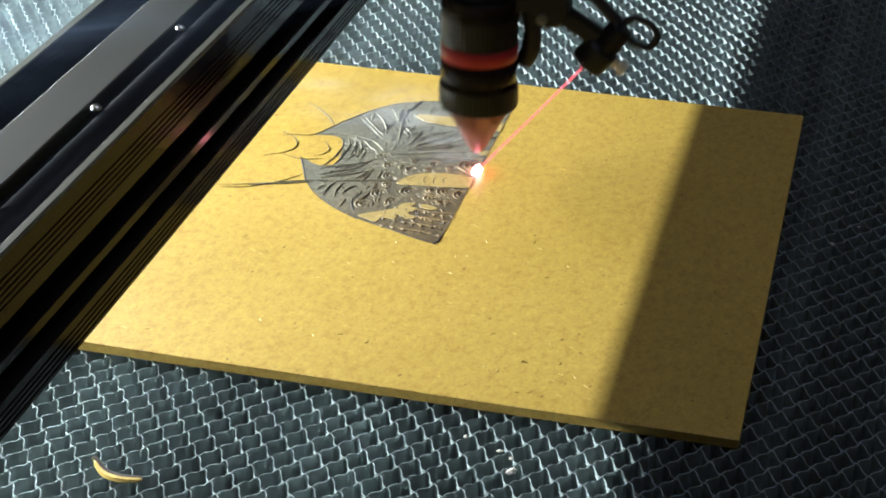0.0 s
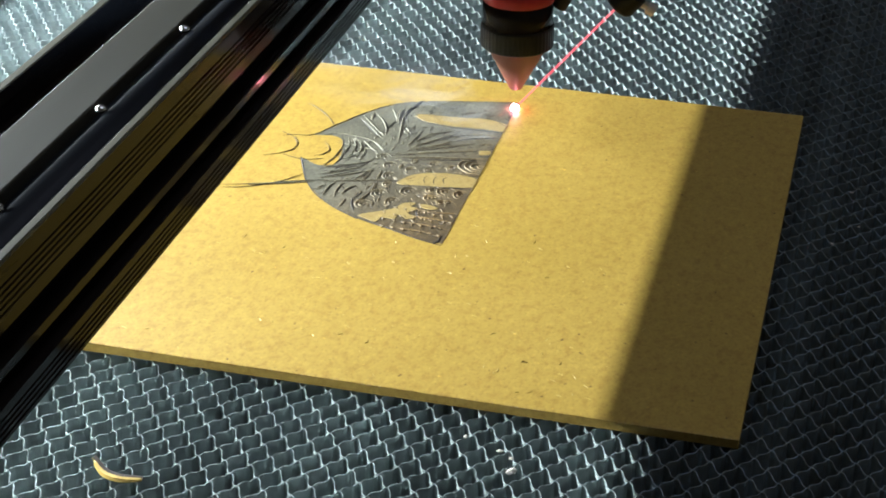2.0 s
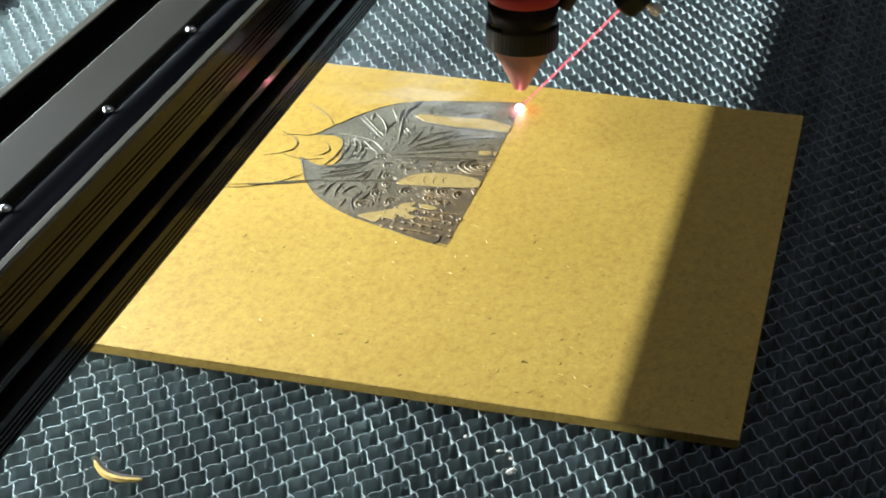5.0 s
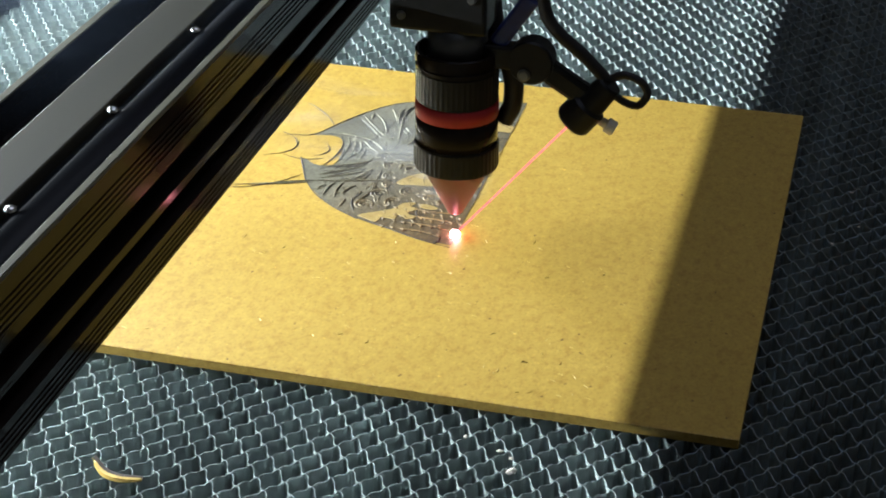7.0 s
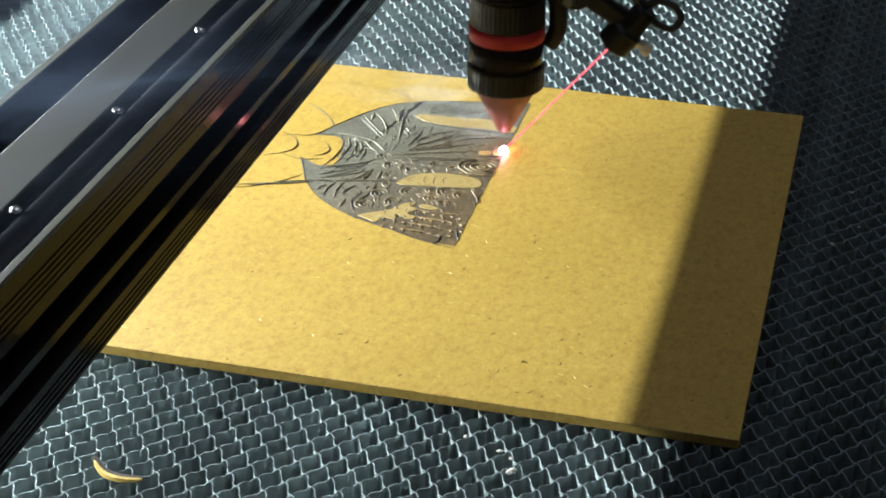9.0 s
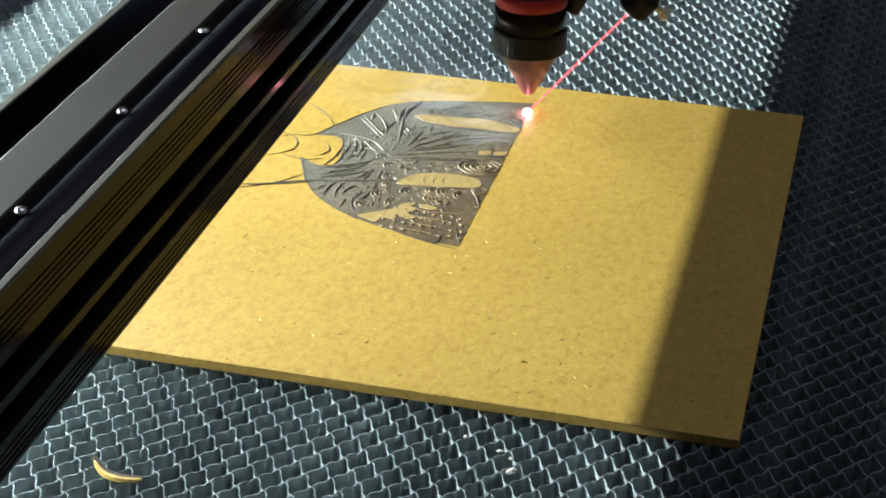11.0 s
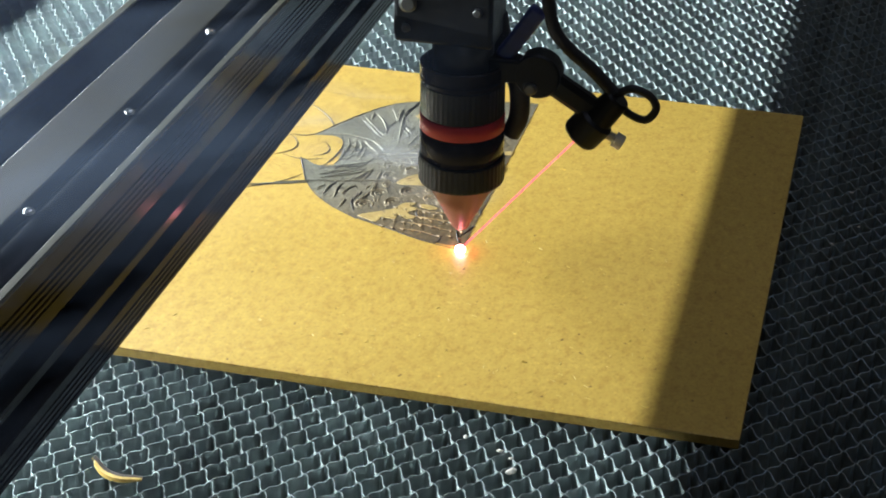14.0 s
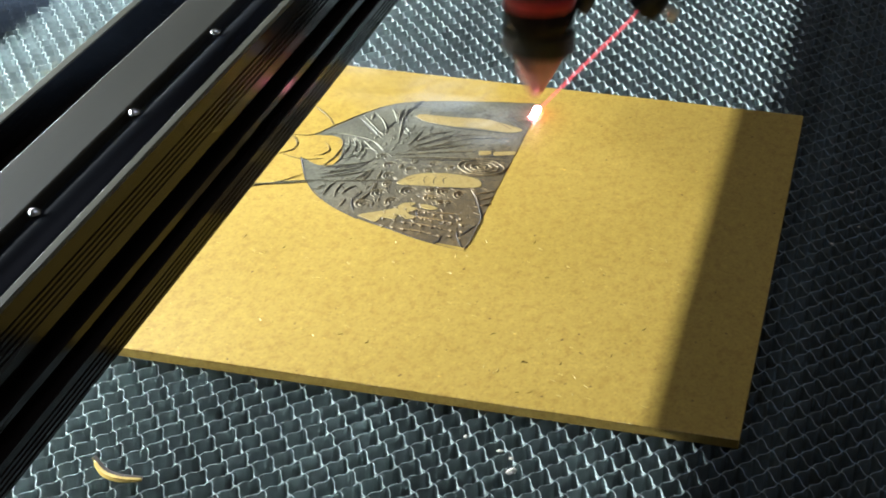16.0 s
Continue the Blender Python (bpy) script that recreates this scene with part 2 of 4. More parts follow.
def foil_mesh(seed):
    """One corrugated foil strip, bonded to its neighbours at the crests."""
    rnd = random.Random(seed)
    count = int((BED[1] - BED[0]) / PITCH)
    half, deep, amp = 0.00009, 0.011, abs(ROW_Y) / 2 - 0.00008
    jig = [rnd.uniform(-0.00018, 0.00018) for _ in range(count + 2)]
    # one wave: down the leaning wall to the trough, sharply up, then a long flat rise to the next crest
    down = []
    for k in range(6):
        w = math.cos(math.pi * k / 6)
        w = math.copysign(abs(w) ** 0.62, w)
        down.append((ROW_X * k / 6, amp * (w - 1)))
    rise = [(ROW_X + x * 0.001, -2 * amp + y * 0.001) for x, y in ((0, 0), (0.34, 0.18), (0.48, 0.8), (0.66, 1.35), (1.15, 1.85), (1.95, 2.3), (2.7, 2.75), (3.15, 3.3), (3.38, 4.0), (3.52, 4.4))]
    pts = []
    for u in range(count):
        for x, y in down + rise:
            f = x / PITCH
            pts.append(Vector((u * PITCH + x + jig[u] * (1 - f) + jig[u + 1] * f, y, 0)))
    vs, fs = [], []
    for i, p in enumerate(pts):
        d = (pts[min(i + 1, len(pts) - 1)] - pts[max(i - 1, 0)]).normalized()
        s = Vector((-d.y, d.x, 0)) * half
        lift = 0.00012 * math.sin(i * 0.37 + seed) * 0.6
        vs += [tuple(p + s + Vector((0, 0, -deep))), tuple(p + s + Vector((0, 0, -0.00005 + lift))), tuple(p - s + Vector((0, 0, -0.00005 + lift))), tuple(p - s + Vector((0, 0, -deep)))]
        if i:
            a, c = 4 * (i - 1), 4 * i
            fs += [(a + k, a + k + 1, c + k + 1, c + k) for k in range(3)]
    me = bpy.data.meshes.new("foil_strip")
    me.from_pydata(vs, [], fs)
    me.materials.append(FOIL)
    return me


def build_bed():
    bed = thing("honeycomb_bed", "grey aluminium honeycomb cutting bed, dusty and lit at a low angle", "honeycomb bed", (0, 0, -0.0105))
    x0, x1, y0, y1 = BED
    part("tray", boxed(x0 - 0.012, x1 + 0.012, y0 - 0.012, y1 + 0.012, -0.0165, -0.0012), TRAY, bed)
    for a in ((x0 - 0.012, x0 - 0.004, y0 - 0.012, y1 + 0.012), (x1 + 0.004, x1 + 0.012, y0 - 0.012, y1 + 0.012), (x0 - 0.004, x1 + 0.004, y0 - 0.012, y0 - 0.006), (x0 - 0.004, x1 + 0.004, y1 + 0.006, y1 + 0.012)):
        part("bed_rim", boxed(*a, -0.0012, 0.0105, 0.0006), ANOD, bed)
    meshes = [foil_mesh(s) for s in range(5)]
    o = Vector((-0.16713, -0.0012))
    low, high = int((o.y - y1) / abs(ROW_Y)), int((o.y - y0) / abs(ROW_Y)) - 1
    for j in range(low, high):
        x, y = o.x + j * ROW_X, o.y + j * ROW_Y
        x -= math.ceil((x - x0 - 0.004) / PITCH) * PITCH - PITCH
        ob = new("foil_strip", meshes[j % 5])
        ob.parent = bed
        # rows lie turned by LEAN about the origin of the lattice
        ob.location = (x, y + (x - (o.x + j * ROW_X)) * math.tan(LEAN), 0.0105)
        ob.rotation_euler = (0, 0, LEAN)


# ---- the board ----
def sliver(bm, x, y, z, turn, length, width, height, bend):
    """A thin curved fibre with a raised back."""
    rows_ = []
    for i in range(4):
        f = i / 3 - 0.5
        a = turn + bend * f
        c = Vector((x + length * f * math.cos(a), y + length * f * math.sin(a), z))
        s = Vector((-math.sin(a), math.cos(a), 0)) * width * (1 - 1.2 * abs(f))
        rows_.append([bm.verts.new(c + s), bm.verts.new(c + Vector((0, 0, height * (1 - abs(f))))), bm.verts.new(c - s)])
    for a, c in zip(rows_, rows_[1:]):
        for k in range(2):
            bm.faces.new((a[k], a[k + 1], c[k + 1], c[k]))


def build_board():
    board = thing("fibreboard_panel", "golden brown fibreboard panel being laser engraved on the honeycomb bed", "wood panel", (0, 0, 0))
    bm = boxed(-BOARD_W, 0, 0, BOARD_D, 0, BOARD_TOP, 0.00022)
    for f in bm.faces:
        f.material_index = 0 if f.normal.z > 0.5 else 1
    part("sheet", bm, [MDF, MDF_EDGE], board)
    # loose pale fibres pressed into the surface, and a frayed lower rim
    rnd = random.Random(21)
    bm = bmesh.new()
    for k in range(230):
        x, y = -0.24 + 0.215 * rnd.random(), 0.004 + 0.098 * rnd.random() ** 1.2
        a, ln = rnd.uniform(-0.6, 3.0), rnd.uniform(0.0006, 0.0021)
        sliver(bm, x, y, BOARD_TOP, a, ln, rnd.uniform(0.00007, 0.00016), 0.00012, rnd.uniform(-0.5, 0.5))
    part("loose_fibre", bm, FIBRE, board, "pale loose fibres")["kind"] = "stuff"
    bm = bmesh.new()
    for k in range(420):
        sliver(bm, -BOARD_W * rnd.random(), -0.00005, BOARD_TOP - 0.0001, rnd.uniform(-2.2, -0.9), rnd.uniform(0.0003, 0.0008), 0.00016, 0.00028, rnd.uniform(-0.4, 0.4))
    part("frayed_rim", bm, MDF_EDGE, board, "frayed fibres along the cut rim")["kind"] = "stuff"
    return board


# ---- gantry ----
def build_gantry():
    g = thing("gantry_beam", "black anodised aluminium gantry beam with grooves and slots", "gantry", (FACE_X, 0, 0))
    y0, y1 = -0.30, 0.46
    zt, zb = 0.0845, 0.0440
    mm = 0.001
    # outline of the extrusion, from the front top corner down the front face
    front = [(0, 0), (0, -4.4)]
    for k in range(5):
        z = -5.0 - k * 1.55
        front += [(0, z), (-0.5, z - 0.15), (-0.5, z - 0.5), (0, z - 0.65)]
    front += [(0, -15.4), (-0.4, -15.8), (-5.5, -17.4), (-5.5, -22.8), (-1.4, -23.6), (-0.7, -23.9), (-0.7, -26.2), (-6.5, -26.7), (-6.5, -31.2), (-0.3, -31.7), (0, -32.0)]
    for k in range(4):
        z = -34.2 - k * 1.45
        front += [(0, z), (-0.5, z - 0.15), (-0.5, z - 0.5), (0, z - 0.65)]
    front += [(0, -40.2), (-0.3, -40.5), (-42.6, -40.5), (-42.9, -40.2), (-42.9, 0), (-40.3, 0), (-40.3, -9), (-29.2, -9), (-29.2, -7), (-2.3, -7), (-2.3, 0)]
    part("extrusion", extrude_y([(x * mm, zt + z * mm) for x, z in front], y0, y1), ANOD, g)
    # lips along both top corners, lighter than the extrusion
    part("top_lip", extrude_y([(-2.35 * mm, zt + 0.03 * mm), (0.04 * mm, zt + 0.03 * mm), (0.04 * mm, zt - 0.7 * mm), (-0.3 * mm, zt + 0.35 * mm), (-2.0 * mm, zt + 0.35 * mm)][::-1], y0, y1), ANOD_EDGE, g, "light olive metal lip")
    part("top_lip", extrude_y([(-42.94 * mm, zt - 0.7 * mm), (-42.94 * mm, zt + 0.03 * mm), (-42.6 * mm, zt + 0.3 * mm), (-40.6 * mm, zt + 0.3 * mm), (-40.25 * mm, zt + 0.03 * mm)], y0, y1), ANOD_EDGE, g, "light olive metal lip")
    # flat grey bar on the top
    bm = boxed(-29.0 * mm, -15.1 * mm, y0, y1, zt - 7 * mm, zt - 0.2 * mm, 0.0005)
    part("top_bar", bm, GREYBAR, g, "matt grey flat bar")
    # rounded black belt cover
    arc = []
    for k in range(25):
        a = math.pi * k / 24
        arc.append(((-8.7 + 5.9 * math.cos(a)) * mm, zt + (-4.2 + 3.6 * math.sin(a)) * mm))
    arc += [(-14.6 * mm, zt - 6.9 * mm), (-3.4 * mm, zt - 6.9 * mm)]
    part("belt_cover", extrude_y(arc, y0, y1), TUBE, g, "glossy black rounded cover", smooth=True)
    for k in range(6):
        y = 0.1475 - k * 0.0552
        bm = lathe([(1.5 * mm, 0), (1.5 * mm, 0.6 * mm), (1.2 * mm, 1.2 * mm), (0.6 * mm, 1.5 * mm)], 16)
        s = part("screw", bm, STEEL, g, "small bright dome-headed screw", smooth=True)
        s.location = (-12.6 * mm, y, zt - 1.1 * mm)
    for y in (y0 - 0.006, y1):
        part("end_plate", boxed(-0.05, 0.01, y, y + 0.006, -0.026, zt + 0.004, 0.001), ANOD, g)
    # unseen plate added to shade the bed's far left corner, with arms joining it
    part("shadow_plate", boxed(-0.296, -0.284, y0, y1, 0.036, 0.0655, 0.001), ANOD, g, "unseen black plate added to cast the corner shadow")
    for y in (y0 - 0.006, y1):
        part("shadow_plate_arm", boxed(-0.296, -0.050, y, y + 0.006, 0.046, 0.060, 0.001), ANOD, g)
    return g


def build_tube_lamp():
    lamp = thing("tube_lamp", "slim white tube lamp on two stands behind the machine", "lamp", (TUBE_X, TUBE_Y, -0.027))
    h = TUBE_Z + 0.027
    part("housing", boxed(-0.026, -0.006, -0.37, 0.37, h - 0.008, h + 0.010, 0.002), PAPER, lamp, "white lamp housing")
    for y in (-0.33, 0.33):
        part("stand", boxed(-0.022, -0.010, y - 0.006, y + 0.006, 0.0, h - 0.008, 0.001), BLACK, lamp)
        part("foot", boxed(-0.05, 0.02, y - 0.03, y + 0.03, 0.0, 0.006, 0.001), BLACK, lamp)


def build_shade_rail():
    # rail out of view, added to block low light at the bed's left
    f = thing("shade_rail", "unseen black rail added to shade the bed's left side", "frame rail", (-0.442, 0, 0))
    part("rail", boxed(-0.02, 0.0, -0.33, 0.5, -0.0268, 0.0335, 0.001), ANOD, f)


# ---- laser head ----
def build_head():
    """Origin on the board's surface, where the beam burns."""
    mm = 0.001
    h = thing("laser_head", "black cylindrical laser module with red ring and cone nozzle", "laser head", (SCAN_X, 0.13, BOARD_TOP))
    h.empty_display_size = 0.01
    q = lambda pr: [(r * mm, z * mm) for r, z in pr]
    part("nozzle", lathe(q([(1.5, 8.6), (2.0, 8.3), (2.3, 8.6), (10.2, 23.8), (10.4, 25.2), (9.0, 25.2)]), 40), NOZZLE, h, "translucent red cone nozzle", True)
    part("focus_ring", lathe(q([(8.0, 24.7), (11.6, 24.7), (12.7, 25.3), (12.9, 25.9), (12.9, 32.6), (12.6, 33.2), (11.5, 33.3)]), 96, (25.4 * mm, 32.7 * mm, 0, 0.14 * mm)), BLACK, h, "black knurled focus ring")
    part("lower_barrel", lathe(q([(11.5, 33.2), (12.4, 33.4), (12.4, 41.9), (12.0, 42.0)]), 64), ANOD, h, smooth=True)
    part("red_band", lathe(q([(12.0, 41.9), (12.5, 42.1), (12.55, 46.8), (12.0, 47.0)]), 64), RED, h, "dull red band", True)
    part("upper_barrel", lathe(q([(12.0, 46.9), (12.4, 47.2), (12.4, 56.6), (12.0, 57.0)]), 96, (47.1 * mm, 56.7 * mm, 0, 0.12 * mm)), BLACK, h, "black finely ribbed barrel")
    part("collar", lathe(q([(11.9, 56.9), (12.5, 57.2), (12.6, 58.4), (12.2, 58.7), (12.2, 59.2), (12.6, 59.5), (12.6, 62.6), (12.2, 62.9), (11.4, 62.9), (11.2, 60.2), (8.0, 60.0)]), 64), ANOD, h)
    part("neck", lathe(q([(8.6, 60.0), (8.9, 60.3), (8.9, 70.2)]), 48), GREYMETAL, h, "grey metal neck", True)
    blk = part("mount_block", boxed(-18.6 * mm, 10.2 * mm, -8.5 * mm, 10 * mm, 69.8 * mm, 92 * mm, 0.0012), BLACK, h, "black mounting block")
    for x, z, r in ((-14.8, 74.5, 1.3), (-14.2, 81.8, 2.6), (6, 81, 1.3)):
        bm = lathe([(r * mm, 0), (r * mm, 0.5 * mm), (r * 0.7 * mm, 0.9 * mm)], 18)
        s = part("block_screw", bm, GREYMETAL, blk, "grey screw head")
        s.matrix_basis = pose(x * mm, -8.5 * mm, z * mm, 90)
    part("carriage_arm", boxed(-92 * mm, 8 * mm, -14 * mm, 14 * mm, 92 * mm, 98 * mm, 0.001), ANOD, h)
    part("rear_hose", pipe([(13 * mm, 7 * mm, 38 * mm), (15.5 * mm, 7 * mm, 44 * mm), (15 * mm, 7 * mm, 54 * mm), (10 * mm, 8 * mm, 64 * mm), (8 * mm, 8 * mm, 75 * mm)], 3.0 * mm), RUBBER, h, "black air hose", True)
    # pointer bracket
    bm = boxed(8 * mm, 20 * mm, -3.5 * mm, 3.5 * mm, 58.5 * mm, 65.5 * mm, 0.0008)
    part("clamp_block", bm, BLACK, h)
    knob = lathe([(1.7 * mm, -3.6 * mm), (6.2 * mm, -3.6 * mm), (6.7 * mm, -3.0 * mm), (6.7 * mm, 3.0 * mm), (6.2 * mm, 3.6 * mm), (1.7 * mm, 3.6 * mm)], 36)
    k = part("pivot_knob", knob, BLACK, h, "round black pivot joint")
    k.matrix_basis = pose(22.4 * mm, 0, 61.4 * mm, 90)
    # pale disc standing in for light seen through the joint's hole
    k2 = part("pivot_hole", lathe([(1.9 * mm, 0), (1.9 * mm, 0.6 * mm), (1.2 * mm, 1.0 * mm)], 20), GREYMETAL, k, "pale disc in place of the light hole through the pivot joint")
    k2.matrix_basis = pose(-1.6 * mm, -3.6 * mm, 3.7 * mm, 0)
    arm = boxed(-13 * mm, 12 * mm, -2.6 * mm, 2.6 * mm, -3.5 * mm, 3.5 * mm, 0.0015)
    a = part("pointer_arm", arm, BLACK, h)
    a.matrix_basis = pose(32.5 * mm, 0, 55.5 * mm, 0, 31)
    axis = math.degrees(math.atan2(33.5, 41.2))
    hd = lathe([(3.6 * mm, -1.6 * mm), (5.2 * mm, -1.2 * mm), (5.7 * mm, -0.4 * mm), (5.7 * mm, 6.5 * mm), (4.6 * mm, 7.4 * mm), (3.9 * mm, 15.5 * mm), (3.4 * mm, 16.2 * mm)], 32)
    hold = part("pointer_housing", hd, BLACK, h, "small black laser pointer housing")
    hold.matrix_basis = pose(35.6 * mm, 0, 43.9 * mm, 0, axis)
    th_ = part("thumb_screw", lathe([(1.4 * mm, 0), (1.4 * mm, 4.0 * mm), (2.3 * mm, 4.2 * mm), (2.3 * mm, 6.6 * mm), (1.9 * mm, 7 * mm)], 14), PAPER, h, "pale plastic thumb screw")
    th_.matrix_basis = pose(41.5 * mm, 0, 45.5 * mm, 0, 118)
    part("cable", pipe([(23.6 * mm, 0, 92 * mm), (24.2 * mm, 0, 84 * mm), (26.4 * mm, 0, 75 * mm), (31 * mm, 0, 69.5 * mm), (37.5 * mm, 0, 64.3 * mm), (45 * mm, 0, 57 * mm)], 1.9 * mm), RUBBER, h, "thick black cable", True)
    part("cable_loop", pipe([(45 * mm, 0, 57.5 * mm), (49.5 * mm, 0, 59.6 * mm), (54.5 * mm, 0, 58.0 * mm), (56.6 * mm, 0, 54.3 * mm), (54 * mm, 0, 50.6 * mm), (49.5 * mm, 0, 51.5 * mm), (45.5 * mm, 0, 54.5 * mm)], 1.2 * mm), RUBBER, h, "looped thin lead", True)
    bm = boxed(-2.6 * mm, 2.6 * mm, -1.8 * mm, 1.8 * mm, 0, 19 * mm, 0.001)
    st = part("air_tube", bm, BLUE, h, "dark blue air tube")
    st.matrix_basis = pose(11.6 * mm, 0, 65.0 * mm, 0, 33.5)
    # light
    bm = bmesh.new()
    bmesh.ops.create_icosphere(bm, subdivisions=2, radius=1.6 * mm)
    s = part("burning_spot", bm, SPOT, h, "white-hot glowing spot", True)
    s.location = (0, 0, 0.5 * mm)
    part("pointer_beam", pipe([(0, 0, 0.6 * mm), (33.5 * mm, 0, 41.2 * mm)], 0.36 * mm, 8), BEAM, h, "thin red light beam")
    return h


# ---- engraved picture: plain shapes and folds, in millimetres on the board ----
BURN_EDGE = -0.0920      # the burnt side's border at the end; FIRST_X at the start


def stroke(bm, points, width, height, index=0, taper=True, flat=False):
    """A raised or scorched line of the engraving, with a rounded back."""
    path = smooth_path([(x * 0.001, y * 0.001, 0) for x, y in points], 7)
    for p in path:
        p.x = min(p.x, BURN_EDGE)
    rows_ = []
    n = len(path) - 1
    for i, p in enumerate(path):
        d = (path[min(i + 1, n)] - path[max(i - 1, 0)]).normalized()
        s = Vector((-d.y, d.x, 0))
        f = math.sin(math.pi * min(1, max(0, (i + 0.35) / (n + 0.7)))) ** 0.5 if taper else 1.0
        w = width * 0.0004 * f
        wob = 1 + 0.18 * noise.noise(p * 900)
        rows_.append([bm.verts.new(p + s * w * wob), bm.verts.new(p + s * w * 0.5 + Vector((0, 0, height * 0.001 * (1 if flat else f)))),
                      bm.verts.new(p - s * w * 0.5 + Vector((0, 0, height * 0.001 * (1 if flat else f)))), bm.verts.new(p - s * w * wob)])
    for a, c in zip(rows_, rows_[1:]):
        for k in range(3):
            f = bm.faces.new((a[k], a[k + 1], c[k + 1], c[k]))
            f.material_index = index
            f.smooth = True


def patch(bm, points, height, index=0, steps=6):
    """A flat raised area with a smooth outline."""
    loop = smooth_path([(x * 0.001, y * 0.001, 0) for x, y in points + points[:1]], steps)[:-1]
    for p in loop:
        p.x = min(p.x, BURN_EDGE)
    low = [bm.verts.new(p) for p in loop]
    c = sum(loop, Vector()) / len(loop)
    top = [bm.verts.new(p + (c - p).normalized() * min(0.0002, (c - p).length * 0.3) + Vector((0, 0, height * 0.001))) for p in loop]
    f = bm.faces.new(top)
    f.material_index = index
    for k in range(len(low)):
        f = bm.faces.new((low[k], low[(k + 1) % len(low)], top[(k + 1) % len(low)], top[k]))
        f.material_index = index


def clipped(bm, lo, hi):
    """Keeps the stretch of a flat relief that lies between two borders in x."""
    for x, side in ((lo, True), (hi, False)):
        if x is None:
            continue
        bmesh.ops.bisect_plane(bm, geom=bm.verts[:] + bm.edges[:] + bm.faces[:], plane_co=(x, 0, 0), plane_no=(1, 0, 0), clear_inner=side, clear_outer=not side)
    return bm


def robe_ground(bm):
    """The scorched ground of the robed shape, as a finely bevelled plate."""
    patch(bm, [(-162.6, 147.5), (-156.8, 157.9), (-150.3, 170.7), (-142.7, 180.6), (-133.4, 185.3), (-134.4, 185.0), (-123.6, 188.0), (-113.7, 190.3), (-103.8, 192.5), (-94.5, 194.1), (-90.5, 194.1), (-90.5, 192.6), (-90.5, 133.0), (-90.5, 82.5), (-90.5, 81.6), (-92.0, 81.6), (-99.6, 82.2), (-107.9, 83.2), (-118.0, 87.0), (-130.1, 91.5), (-139.8, 97.4), (-147.8, 104.7), (-154.4, 113.6), (-160.5, 128.3), (-155.3, 125.3), (-149.1, 125.7), (-149.1, 135.7), (-151.6, 145.3), (-155.9, 148.4)], 0.03, 0, 5)


def robe_folds(bm):
    """Ridges of the cloth, coloured paler as if lit: folds, collar bands and shell-shaped loops."""
    H = 0.30
    stroke(bm, [(-151.2, 165.4), (-145.9, 159.4), (-141.8, 154.2), (-139.4, 151.1)], 0.8, H)
    stroke(bm, [(-150.8, 168.0), (-144.6, 159.8), (-139.5, 153.4)], 0.7, H)
    stroke(bm, [(-147.3, 170.5), (-143.4, 166.1), (-139.9, 159.1), (-138.7, 153.7)], 0.8, H)
    stroke(bm, [(-147.7, 170.9), (-147.4, 168.0), (-147.0, 164.6)], 1.2, H)
    stroke(bm, [(-142.3, 175.5), (-139.8, 171.1), (-137.7, 165.2)], 0.9, H)
    stroke(bm, [(-138.4, 177.1), (-138.5, 171.5), (-136.9, 163.9)], 0.8, H)
    stroke(bm, [(-136.3, 175.7), (-136.5, 169.0), (-135.0, 160.5), (-132.6, 147.7)], 0.9, H)
    stroke(bm, [(-139.3, 176.8), (-139.2, 171.3), (-137.9, 166.6)], 0.7, H)
    stroke(bm, [(-133.7, 161.9), (-130.3, 157.0)], 0.6, H)
    stroke(bm, [(-134.0, 159.8), (-131.2, 155.8)], 0.6, H)
    stroke(bm, [(-129.1, 147.3), (-128.1, 154.2), (-127.3, 160.7)], 0.9, H)
    stroke(bm, [(-127.3, 151.1), (-125.7, 154.9), (-123.5, 156.5)], 0.8, H)
    stroke(bm, [(-128.1, 146.2), (-122.6, 152.4), (-116.4, 160.9)], 0.8, H)
    stroke(bm, [(-127.8, 144.9), (-119.9, 149.9), (-114.5, 155.2)], 0.8, H)
    stroke(bm, [(-126.7, 143.8), (-117.7, 149.1), (-107.0, 155.4)], 0.7, H)
    stroke(bm, [(-125.5, 157.3), (-121.6, 159.9), (-116.7, 163.2)], 0.6, H)
    stroke(bm, [(-132.2, 139.4), (-120.4, 144.1), (-105.6, 149.7)], 0.8, H)
    stroke(bm, [(-131.8, 137.7), (-117.6, 140.8), (-92.5, 146.5)], 0.8, H)
    stroke(bm, [(-119.6, 156.1), (-110.8, 161.5), (-103.3, 163.6)], 0.5, H)
    stroke(bm, [(-160.6, 148.5), (-154.2, 150.8), (-146.1, 149.7), (-140.6, 147.4), (-135.8, 142.6)], 0.9, H)
    stroke(bm, [(-144.5, 147.7), (-140.9, 143.1), (-137.5, 139.8)], 0.8, H)
    stroke(bm, [(-140.9, 147.3), (-137.4, 143.6), (-135.6, 141.3)], 0.7, H)
    stroke(bm, [(-150.4, 148.5), (-148.3, 142.4), (-148.0, 134.1)], 0.6, H)
    stroke(bm, [(-148.3, 148.1), (-145.9, 141.7), (-145.5, 133.0)], 0.6, H)
    stroke(bm, [(-145.9, 146.9), (-143.5, 140.9), (-143.3, 133.6)], 0.6, H)
    stroke(bm, [(-142.6, 142.1), (-141.7, 137.7), (-141.6, 132.2)], 0.6, H)
    stroke(bm, [(-153.0, 125.0), (-146.1, 126.9), (-139.5, 131.0), (-137.0, 135.4)], 0.7, H)
    stroke(bm, [(-151.7, 118.3), (-145.8, 122.6), (-139.0, 127.6)], 0.7, H)
